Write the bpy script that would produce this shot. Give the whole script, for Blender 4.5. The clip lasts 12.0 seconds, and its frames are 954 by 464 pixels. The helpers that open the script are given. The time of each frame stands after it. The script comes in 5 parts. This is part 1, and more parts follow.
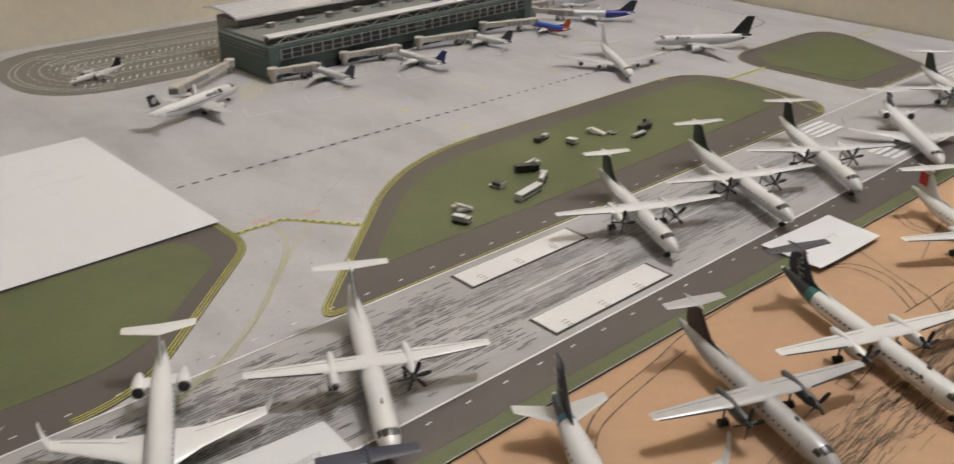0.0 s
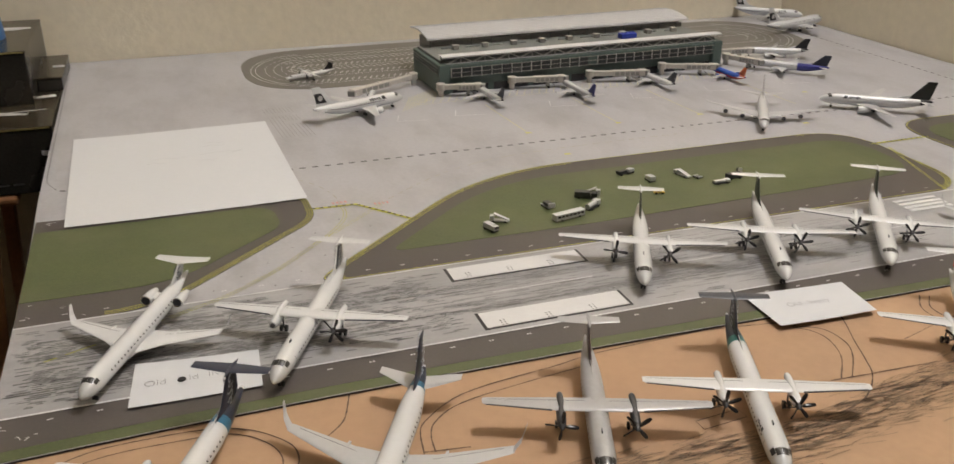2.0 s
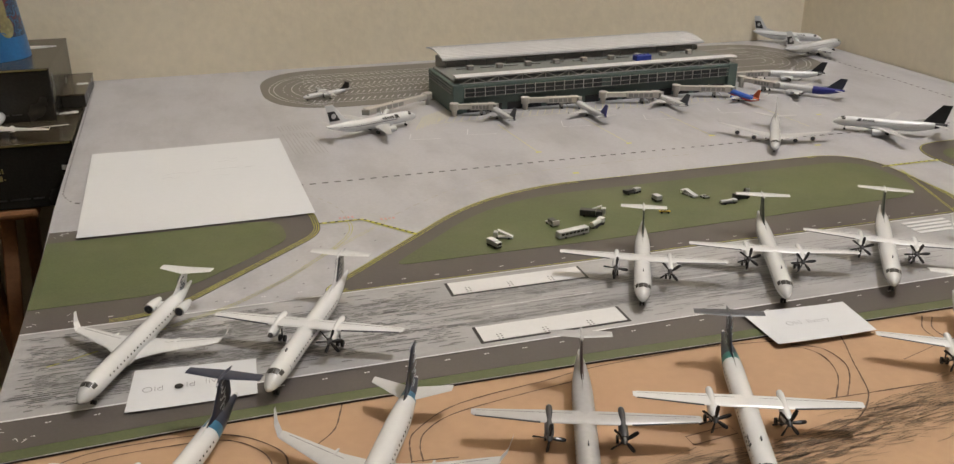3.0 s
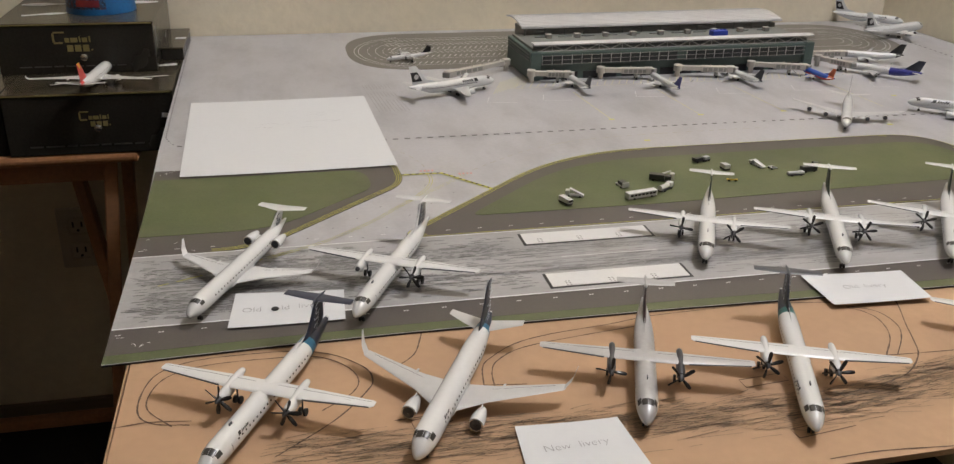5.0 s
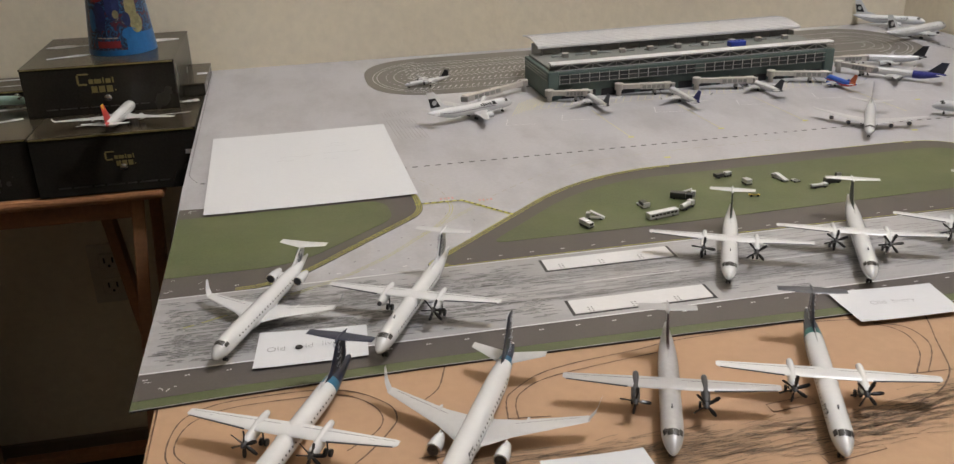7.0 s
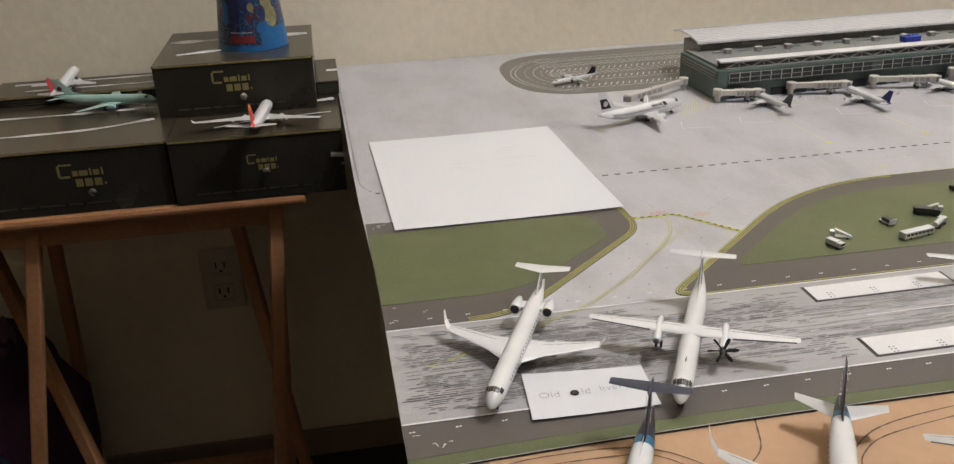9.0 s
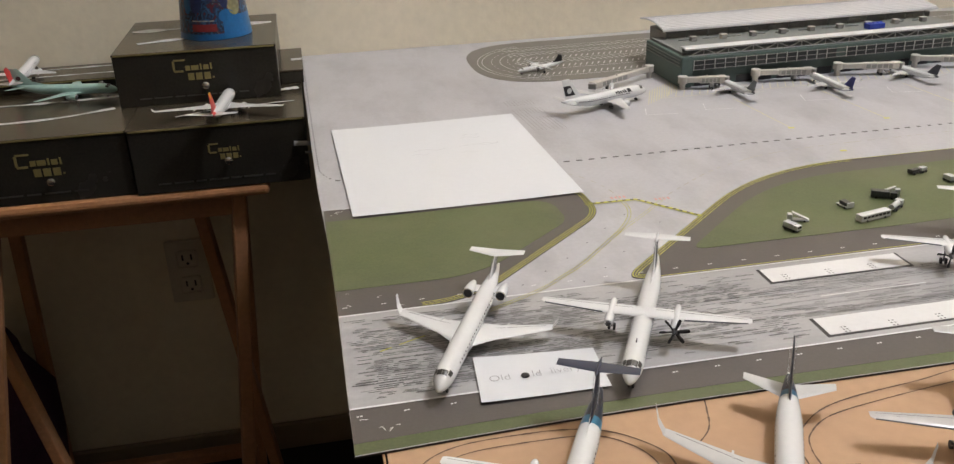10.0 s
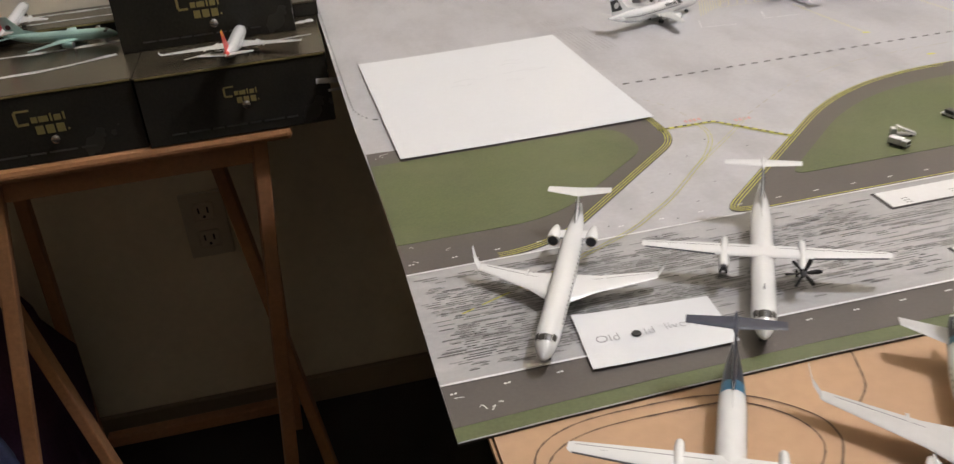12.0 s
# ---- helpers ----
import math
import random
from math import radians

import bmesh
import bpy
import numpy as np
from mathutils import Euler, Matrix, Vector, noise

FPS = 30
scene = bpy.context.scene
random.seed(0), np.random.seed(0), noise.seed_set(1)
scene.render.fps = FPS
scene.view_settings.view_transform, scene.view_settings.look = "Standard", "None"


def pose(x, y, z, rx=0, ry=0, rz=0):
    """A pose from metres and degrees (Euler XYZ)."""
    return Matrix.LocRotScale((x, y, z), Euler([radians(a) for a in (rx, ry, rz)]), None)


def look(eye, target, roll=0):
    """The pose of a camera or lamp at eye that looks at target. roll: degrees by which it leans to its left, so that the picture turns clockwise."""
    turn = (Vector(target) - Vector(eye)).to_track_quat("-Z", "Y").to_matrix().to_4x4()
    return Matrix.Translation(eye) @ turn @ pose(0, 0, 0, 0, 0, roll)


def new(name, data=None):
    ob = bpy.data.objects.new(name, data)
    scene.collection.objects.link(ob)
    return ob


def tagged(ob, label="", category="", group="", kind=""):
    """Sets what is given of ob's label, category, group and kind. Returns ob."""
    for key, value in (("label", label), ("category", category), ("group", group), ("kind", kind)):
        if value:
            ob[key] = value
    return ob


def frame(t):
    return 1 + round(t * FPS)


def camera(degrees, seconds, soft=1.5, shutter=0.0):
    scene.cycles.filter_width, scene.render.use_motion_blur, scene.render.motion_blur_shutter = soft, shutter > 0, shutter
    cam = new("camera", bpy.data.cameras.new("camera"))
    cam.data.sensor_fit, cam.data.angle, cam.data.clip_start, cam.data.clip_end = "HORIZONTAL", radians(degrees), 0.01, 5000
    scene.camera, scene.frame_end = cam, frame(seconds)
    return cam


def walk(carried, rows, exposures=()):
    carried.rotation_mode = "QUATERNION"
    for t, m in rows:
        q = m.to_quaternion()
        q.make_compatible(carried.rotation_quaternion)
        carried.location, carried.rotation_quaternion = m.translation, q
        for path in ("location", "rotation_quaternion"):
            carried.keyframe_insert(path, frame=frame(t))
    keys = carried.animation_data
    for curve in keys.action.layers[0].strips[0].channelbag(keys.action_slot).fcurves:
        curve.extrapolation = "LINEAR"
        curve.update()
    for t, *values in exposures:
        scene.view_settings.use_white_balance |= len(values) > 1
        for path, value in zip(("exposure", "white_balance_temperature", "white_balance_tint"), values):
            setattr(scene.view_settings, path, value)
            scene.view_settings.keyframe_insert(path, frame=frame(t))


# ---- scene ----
cam = camera(55.7, 12.0, soft=1.3, shutter=0.35)
PATH = [
    (0, (-0.0381, -0.2709, 0.3077), (0.5611, 0.3990, -0.1307), 0.06),
    (0.5, (-0.0605, -0.2589, 0.3100), (0.4907, 0.4373, -0.1499), 0.64),
    (1, (-0.0081, -0.3245, 0.3201), (0.5224, 0.3896, -0.1368), 0.56),
    (1.5, (0.1030, -0.4653, 0.3183), (0.5040, 0.3481, -0.1030), 1.76),
    (2, (0.1289, -0.4753, 0.3302), (0.4288, 0.3866, -0.0788), 0.17),
    (2.5, (0.1382, -0.4853, 0.3368), (0.4161, 0.3951, -0.0474), 0.12),
    (3, (0.1470, -0.4900, 0.3259), (0.4211, 0.3915, -0.0587), 0.15),
    (3.5, (0.1542, -0.4977, 0.3213), (0.4155, 0.3741, -0.0929), -0.31),
    (3.7, (0.1471, -0.5110, 0.3169), (0.3837, 0.3680, -0.0973), -0.45),
    (5.3, (0.1243, -0.5378, 0.3271), (0.3259, 0.3524, -0.0814), 1.25),
    (5.5, (0.1313, -0.5349, 0.3232), (0.3300, 0.3577, -0.0816), 1.06),
    (6, (0.1371, -0.5405, 0.3343), (0.3340, 0.3530, -0.0693), 0.09),
    (6.5, (0.1364, -0.5429, 0.3449), (0.3105, 0.3560, -0.0571), -1.43),
    (7, (0.1332, -0.5344, 0.3389), (0.3062, 0.3669, -0.0582), -1.79),
    (7.5, (0.0918, -0.4907, 0.3518), (0.2281, 0.4181, -0.0425), -2.27),
    (7.7, (0.0636, -0.4740, 0.3494), (0.1788, 0.4365, -0.0477), -2.76),
    (9.3, (-0.0267, -0.4102, 0.3309), (0.1267, 0.4894, -0.0780), -1.98),
    (9.5, (-0.0169, -0.4124, 0.3322), (0.1394, 0.4856, -0.0790), -1.93),
    (10, (-0.0042, -0.4147, 0.3210), (0.1616, 0.4819, -0.0896), -1.97),
    (10.5, (0.0038, -0.4133, 0.3229), (0.1654, 0.4667, -0.1236), -3.78),
    (11, (0.0064, -0.4172, 0.3253), (0.1720, 0.4594, -0.1264), -4.48),
    (11.5, (-0.0283, -0.4009, 0.3231), (0.1401, 0.4724, -0.1340), -4.99),
    (12, (-0.0416, -0.3268, 0.2951), (0.1144, 0.5371, -0.1837), -5.37),
]
walk(cam, [(t, look(eye, target, roll)) for t, eye, target, roll in PATH], [(0.0, -0.11, 6750, 8), (1.5, -0.11, 7100, 9), (3.5, -0.1, 6950, 8), (5.5, -0.08, 6700, 9), (7.5, 0.0, 6650, 9), (9.5, 0.19, 6600, 9), (12.0, 0.25, 6650, 10)])

# ---- light ----
LAMP = (1.08, 0.09, 2.05)
world = bpy.data.worlds.new("world")
scene.world = world
world.use_nodes = True
world.node_tree.nodes["Background"].inputs[0].default_value = (0.75, 0.68, 0.58, 1)
world.node_tree.nodes["Background"].inputs[1].default_value = 0.005
bulb = bpy.data.lights.new("ceiling_bulb", "POINT")
bulb.energy, bulb.shadow_soft_size, bulb.color = 57.5, 0.075, (0.965, 0.985, 1.12)
new("ceiling_bulb", bulb).location = LAMP


# ---- materials ----
def paint(name, colour, rough=0.5, var=0.08, scale=30.0, fine=300.0, bump=0.0, metal=0.0, dirt=None, amount=0.0, depth=0.001, coat=0.0, stretch=None):
    """A surface with broad and fine variation of its colour, an optional second colour in stains, and fine relief."""
    m = bpy.data.materials.new(name)
    m.use_nodes = True
    n, l = m.node_tree.nodes, m.node_tree.links
    b = n["Principled BSDF"]
    co = n.new("ShaderNodeTexCoord")
    geo = n.new("ShaderNodeNewGeometry")
    n1, n2 = n.new("ShaderNodeTexNoise"), n.new("ShaderNodeTexNoise")
    n1.inputs["Scale"].default_value, n1.inputs["Detail"].default_value = scale, 5
    n2.inputs["Scale"].default_value, n2.inputs["Detail"].default_value = fine, 3
    for t in (n1, n2):
        l.new(co.outputs["Object"], t.inputs["Vector"])
    add = n.new("ShaderNodeMath")
    add.operation = "ADD"
    l.new(n1.outputs["Fac"], add.inputs[0])
    l.new(n2.outputs["Fac"], add.inputs[1])
    ran = n.new("ShaderNodeMapRange")
    ran.inputs["From Min"].default_value, ran.inputs["From Max"].default_value = 0.7, 1.3
    ran.inputs["To Min"].default_value, ran.inputs["To Max"].default_value = 1 - var, 1 + var
    l.new(add.outputs[0], ran.inputs["Value"])
    mul = n.new("ShaderNodeVectorMath")
    mul.operation = "SCALE"
    mul.inputs[0].default_value = colour
    l.new(ran.outputs[0], mul.inputs["Scale"])
    last = mul.outputs[0]
    if dirt:
        n3 = n.new("ShaderNodeTexNoise")
        n3.inputs["Scale"].default_value, n3.inputs["Detail"].default_value, n3.inputs["Roughness"].default_value = scale * 0.4, 7, 0.65
        if stretch:
            mp = n.new("ShaderNodeMapping")
            mp.inputs["Scale"].default_value = stretch
            l.new(co.outputs["Object"], mp.inputs["Vector"])
            l.new(mp.outputs["Vector"], n3.inputs["Vector"])
        else:
            l.new(co.outputs["Object"], n3.inputs["Vector"])
        r3 = n.new("ShaderNodeMapRange")
        r3.inputs["From Min"].default_value, r3.inputs["From Max"].default_value, r3.inputs["To Max"].default_value = 0.45, 0.7, amount
        l.new(n3.outputs["Fac"], r3.inputs["Value"])
        mix = n.new("ShaderNodeMix")
        mix.data_type = "RGBA"
        l.new(r3.outputs[0], mix.inputs["Factor"])
        l.new(last, mix.inputs["A"])
        mix.inputs["B"].default_value = (*dirt, 1)
        last = mix.outputs["Result"]
    l.new(last, b.inputs["Base Color"])
    b.inputs["Metallic"].default_value = metal
    b.inputs["Coat Weight"].default_value = coat
    rr = n.new("ShaderNodeMapRange")
    rr.inputs["To Min"].default_value, rr.inputs["To Max"].default_value = rough * 0.8, min(1.0, rough * 1.2)
    l.new(n1.outputs["Fac"], rr.inputs["Value"])
    l.new(rr.outputs[0], b.inputs["Roughness"])
    if bump:
        bp = n.new("ShaderNodeBump")
        bp.inputs["Strength"].default_value, bp.inputs["Distance"].default_value = bump, depth
        l.new(n2.outputs["Fac"], bp.inputs["Height"])
        l.new(bp.outputs[0], b.inputs["Normal"])
    return m


WALL = paint("wall_paint", (0.83, 0.755, 0.595), 0.7, 0.05, 3, 75, 0.24, depth=0.0035)
# Invented dark tan for the unseen walls, to weaken bounced light under the tray
FARWALL = paint("low_bounce_tan_paint", (0.41, 0.31, 0.2), 0.8, 0.05, 3, 120, 0.3, depth=0.003)
CEIL = paint("ceiling_paint", (0.75, 0.72, 0.66), 0.9, 0.03, 3, 90, 0.4, depth=0.004)
CARPET = paint("dark_carpet", (0.035, 0.03, 0.028), 0.95, 0.35, 12, 500, 0.8, depth=0.004)
CONCRETE = paint("printed_concrete", (0.45, 0.447, 0.468), 0.38, 0.06, 14, 240, 0.03, dirt=(0.31, 0.306, 0.318), amount=0.7, stretch=(2.6, 1.1, 1))
RUNWAY = paint("printed_runway", (0.41, 0.405, 0.41), 0.38, 0.06, 26, 320, 0.03, dirt=(0.25, 0.25, 0.25), amount=0.7, stretch=(0.35, 1.6, 1))
ASPHALT = paint("printed_asphalt", (0.092, 0.079, 0.074), 0.42, 0.08, 20, 420, 0.03)
GRASS = paint("printed_grass", (0.092, 0.112, 0.045), 0.45, 0.16, 22, 520, 0.04, dirt=(0.135, 0.145, 0.07), amount=0.75)
LOT = paint("printed_parking_lot", (0.15, 0.138, 0.12), 0.4, 0.16, 18, 300, 0.03)
PRINT_WHITE = paint("printed_white", (0.72, 0.72, 0.72), 0.4, 0.03, 30, 300)
PRINT_YELLOW = paint("printed_yellow", (0.6, 0.59, 0.09), 0.4, 0.08, 40, 300)
PRINT_OLIVE = paint("printed_olive_yellow", (0.44, 0.43, 0.07), 0.4, 0.08, 40, 300)
PRINT_PALE = paint("printed_pale_yellow", (0.6, 0.57, 0.3), 0.4, 0.08, 40, 300)
PRINT_HATCH = paint("printed_pale_hatch", (0.55, 0.525, 0.36), 0.4, 0.08, 40, 300)
PRINT_WORN = paint("printed_worn_line", (0.4, 0.385, 0.33), 0.4, 0.12, 40, 300)
PRINT_BLACK = paint("printed_black", (0.035, 0.033, 0.033), 0.4, 0.1, 40, 300)
PRINT_GREY = paint("printed_rubber_grey", (0.115, 0.112, 0.11), 0.42, 0.2, 60, 500)
PRINT_MID = paint("printed_rubber_mid_grey", (0.18, 0.177, 0.175), 0.42, 0.15, 60, 500)
PRINT_SMEAR = paint("printed_rubber_pale_grey", (0.29, 0.286, 0.285), 0.42, 0.15, 50, 400)
PRINT_RED = paint("printed_pale_red", (0.62, 0.3, 0.27), 0.4, 0.08, 40, 300)
BOARD = paint("board_edge", (0.04, 0.036, 0.032), 0.8, 0.1)
CARD = paint("cardboard", (0.47, 0.3, 0.18), 0.8, 0.06, 9, 150, 0.12, dirt=(0.45, 0.28, 0.17), amount=0.6)
CARDCORE = paint("cardboard_edge", (0.36, 0.21, 0.12), 0.9, 0.2, 60, 300, 0.5)
INK = paint("marker_ink", (0.12, 0.072, 0.045), 0.7, 0.3, 80, 600)
PENCIL = paint("pencil_scribble", (0.22, 0.155, 0.1), 0.8, 0.5, 80, 600)
PAPER = paint("white_paper", (0.67, 0.685, 0.705), 0.75, 0.015, 6, 200, 0.05)
PENWRITE = paint("pencil_writing", (0.33, 0.33, 0.35), 0.8, 0.2, 80, 500)
WHITE = paint("white_model_paint", (0.69, 0.7, 0.705), 0.22, 0.02, 25, 250, coat=0.3)
GREYP = paint("silver_grey_model_paint", (0.45, 0.45, 0.46), 0.3, 0.06, 25, 250, metal=0.12, coat=0.3)
WINGGREY = paint("grey_wing_paint", (0.5, 0.5, 0.5), 0.34, 0.04, 25, 250)
MAROON = paint("dark_maroon_model_paint", (0.07, 0.035, 0.036), 0.3, 0.2, 40, 300)
NAVY = paint("navy_model_paint", (0.013, 0.019, 0.042), 0.3, 0.1, 40, 300, coat=0.3)
TAILNAVY = paint("slate_navy_model_paint", (0.032, 0.038, 0.066), 0.32, 0.1, 40, 300)
SLATE = paint("dark_slate_model_paint", (0.07, 0.075, 0.09), 0.32, 0.1, 40, 300)
BLUE = paint("bright_blue_model_paint", (0.025, 0.14, 0.24), 0.3, 0.1, 40, 300, coat=0.3)
INDIGO = paint("indigo_model_paint", (0.03, 0.035, 0.22), 0.3, 0.1, 40, 300)
TEAL = paint("teal_model_paint", (0.022, 0.14, 0.13), 0.3, 0.1, 40, 300)
MINT = paint("mint_model_paint", (0.33, 0.5, 0.46), 0.3, 0.05, 40, 300)
BLACKP = paint("black_model_paint", (0.02, 0.02, 0.022), 0.3, 0.1, 40, 300)
DARKGREEN = paint("dark_green_model_paint", (0.02, 0.035, 0.03), 0.3, 0.1, 40, 300)
REDP = paint("red_model_paint", (0.55, 0.04, 0.04), 0.35, 0.08, 40, 300)
YELLOWP = paint("yellow_model_paint", (0.75, 0.5, 0.05), 0.35, 0.08, 40, 300)
ORANGE = paint("orange_model_paint", (0.6, 0.13, 0.04), 0.35, 0.08, 40, 300)
SKYBLUE = paint("royal_blue_model_paint", (0.03, 0.11, 0.5), 0.35, 0.08, 40, 300)
GLASSP = paint("dark_printed_glass", (0.045, 0.042, 0.039), 0.28, 0.1, 60, 300)
GUNMETAL = paint("dark_nacelle_paint", (0.07, 0.07, 0.075), 0.4, 0.15, 60, 300, metal=0.3)
RUBBER = paint("black_rubber", (0.02, 0.02, 0.02), 0.6, 0.1, 60, 300)
CHROME = paint("polished_metal", (0.7, 0.7, 0.7), 0.2, 0.05, 60, 300, metal=1.0)
GREENWALL = paint("grey_green_plastic", (0.085, 0.125, 0.113), 0.45, 0.07, 50, 300)
DECK = paint("grey_plastic_roof", (0.2, 0.21, 0.2), 0.5, 0.06, 50, 300)
SILVER = paint("silver_plastic_roof", (0.68, 0.68, 0.69), 0.3, 0.03, 40, 300, metal=0.12)
BRIDGE = paint("warm_grey_plastic", (0.52, 0.49, 0.45), 0.45, 0.06, 60, 300)
DARKPANE = paint("dark_window_plastic", (0.03, 0.034, 0.034), 0.55, 0.15, 60, 300)
RIB = paint("grey_roof_rib", (0.4, 0.4, 0.41), 0.35, 0.05, 60, 300)
TRUSS = paint("white_plastic_truss", (0.62, 0.61, 0.59), 0.4, 0.05, 60, 300)
# Shaded copy of BRIDGE: the shade is put into the plastic's base colour
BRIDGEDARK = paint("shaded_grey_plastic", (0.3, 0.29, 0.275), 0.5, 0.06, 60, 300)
BLUEPLASTIC = paint("blue_plastic", (0.03, 0.06, 0.4), 0.4, 0.08, 60, 300)
BOXBLACK = paint("black_printed_box", (0.027, 0.025, 0.02), 0.26, 0.2, 20, 300)
BOXLID = paint("box_lid_print", (0.06, 0.048, 0.032), 0.24, 0.3, 14, 250)
GOLD = paint("gold_print", (0.29, 0.24, 0.09), 0.4, 0.1, 40, 300, metal=0.3)
FAINT = paint("faint_print", (0.05, 0.048, 0.042), 0.4, 0.2, 40, 300)
WOOD = paint("pine_wood", (0.41, 0.2, 0.095), 0.45, 0.16, 10, 160, 0.1, dirt=(0.3, 0.14, 0.05), amount=0.7)
TABLEWOOD = paint("dark_table_wood", (0.05, 0.033, 0.022), 0.5, 0.15, 10, 160, 0.1)
PLASTICWHITE = paint("ivory_plastic", (0.6, 0.55, 0.45), 0.4, 0.03)
CANBLUE = paint("tub_blue_print", (0.012, 0.12, 0.32), 0.3, 0.15, 40, 200)
CANNAVY = paint("tub_navy_print", (0.02, 0.03, 0.1), 0.3, 0.3, 60, 200)
CANRED = paint("tub_red_print", (0.23, 0.025, 0.03), 0.3, 0.15, 60, 200)
def artwork(name, colours, scale):
    """A busy printed picture: patches of plain colours."""
    m = bpy.data.materials.new(name)
    m.use_nodes = True
    n, l = m.node_tree.nodes, m.node_tree.links
    co, vo, ra = n.new("ShaderNodeTexCoord"), n.new("ShaderNodeTexNoise"), n.new("ShaderNodeValToRGB")
    vo.inputs["Scale"].default_value, vo.inputs["Detail"].default_value, vo.inputs["Distortion"].default_value = scale, 4, 1.2
    l.new(co.outputs["Object"], vo.inputs["Vector"])
    l.new(vo.outputs["Fac"], ra.inputs["Fac"])
    ra.color_ramp.interpolation = "CONSTANT"
    els = ra.color_ramp.elements
    while len(els) < len(colours):
        els.new(0.5)
    for k, c in enumerate(colours):
        els[k].position, els[k].color = 0.28 + 0.44 * k / len(colours) if k else 0.0, (*c, 1)
    l.new(ra.outputs["Color"], n["Principled BSDF"].inputs["Base Color"])
    n["Principled BSDF"].inputs["Roughness"].default_value = 0.3
    return m


CANART = artwork("tub_picture_print", [(0.01, 0.015, 0.05), (0.02, 0.06, 0.14), (0.012, 0.016, 0.04), (0.03, 0.12, 0.24), (0.02, 0.03, 0.07), (0.12, 0.02, 0.03), (0.02, 0.03, 0.06), (0.25, 0.24, 0.2)], 70)
CANOLIVE = paint("tub_olive_print", (0.22, 0.2, 0.1), 0.3, 0.3, 60, 200)
BLUECLOTH = paint("dark_blue_cloth", (0.02, 0.025, 0.07), 0.9, 0.3, 20, 300)
PURPLE = paint("purple_cloth", (0.045, 0.014, 0.04), 0.9, 0.3, 20, 300)
LAMPGLASS = bpy.data.materials.new("lit_lamp_glass")
LAMPGLASS.use_nodes = True
LAMPGLASS.node_tree.nodes["Principled BSDF"].inputs["Emission Color"].default_value = (1, 0.82, 0.6, 1)
LAMPGLASS.node_tree.nodes["Principled BSDF"].inputs["Emission Strength"].default_value = 2.0


# ---- building blocks ----
def mesh_of(bm, name, material, smooth=None):
    me = bpy.data.meshes.new(name)
    bmesh.ops.recalc_face_normals(bm, faces=bm.faces)
    bm.to_mesh(me)
    bm.free()
    me.materials.append(material)
    if smooth:
        me.shade_smooth()
        me.set_sharp_from_angle(angle=radians(smooth))
    return me


def part(name, bm, material, parent, label="", smooth=None):
    ob = new(name, mesh_of(bm, name, material, smooth))
    ob.parent = parent
    return tagged(ob, label)


def thing(name, label, category, m=None, group="", kind=""):
    ob = new(name)
    ob.empty_display_size = 0.01
    if m is not None:
        ob.matrix_basis = m
    return tagged(ob, label, category, group, kind)


def add_box(bm, x0, x1, y0, y1, z0, z1, bevel=0.0, m=None):
    r = bmesh.ops.create_cube(bm, size=1)
    vs = r["verts"]
    for v in vs:
        v.co = Vector((x0 + (v.co.x + 0.5) * (x1 - x0), y0 + (v.co.y + 0.5) * (y1 - y0), z0 + (v.co.z + 0.5) * (z1 - z0)))
    if bevel:
        es = list({e for v in vs for e in v.link_edges})
        vs = list({v for f in bmesh.ops.bevel(bm, geom=es, offset=bevel, segments=2, profile=0.5, affect="EDGES")["faces"] for v in f.verts})
    if m is not None:
        bmesh.ops.transform(bm, matrix=m, verts=[v for v in vs if v.is_valid])
    return bm


def box(x0, x1, y0, y1, z0, z1, bevel=0.0, m=None):
    return add_box(bmesh.new(), x0, x1, y0, y1, z0, z1, bevel, m)


def add_tube(bm, a, b, r0, r1, seg=10):
    a, b = Vector(a), Vector(b)
    turn = (b - a).to_track_quat("Z", "Y").to_matrix()
    rings = []
    for p, r in ((a, r0), (b, r1)):
        rings.append([bm.verts.new(p + turn @ Vector((r * math.cos(k * math.tau / seg), r * math.sin(k * math.tau / seg), 0))) for k in range(seg)])
    for k in range(seg):
        bm.faces.new((rings[0][k], rings[0][(k + 1) % seg], rings[1][(k + 1) % seg], rings[1][k]))
    bm.faces.new(rings[0][::-1])
    bm.faces.new(rings[1])
    return bm


def tube(a, b, r0, r1=None, seg=10):
    return add_tube(bmesh.new(), a, b, r0, r0 if r1 is None else r1, seg)


def beam(a, b, w, h):
    """A squared beam from a to b."""
    a, b = Vector(a), Vector(b)
    m = Matrix.Translation(a) @ (b - a).to_track_quat("Z", "Y").to_matrix().to_4x4()
    return box(-w / 2, w / 2, -h / 2, h / 2, 0, (b - a).length, min(w, h) * 0.12, m)


def loft(rings, cap=True, closed=True):
    bm = bmesh.new()
    vs = [[bm.verts.new(p) for p in ring] for ring in rings]
    n = len(vs[0])
    for a, b in zip(vs, vs[1:]):
        for k in range(n if closed else n - 1):
            bm.faces.new((a[k], a[(k + 1) % n], b[(k + 1) % n], b[k]))
    if cap:
        bm.faces.new(vs[0][::-1])
        bm.faces.new(vs[-1])
    return bm


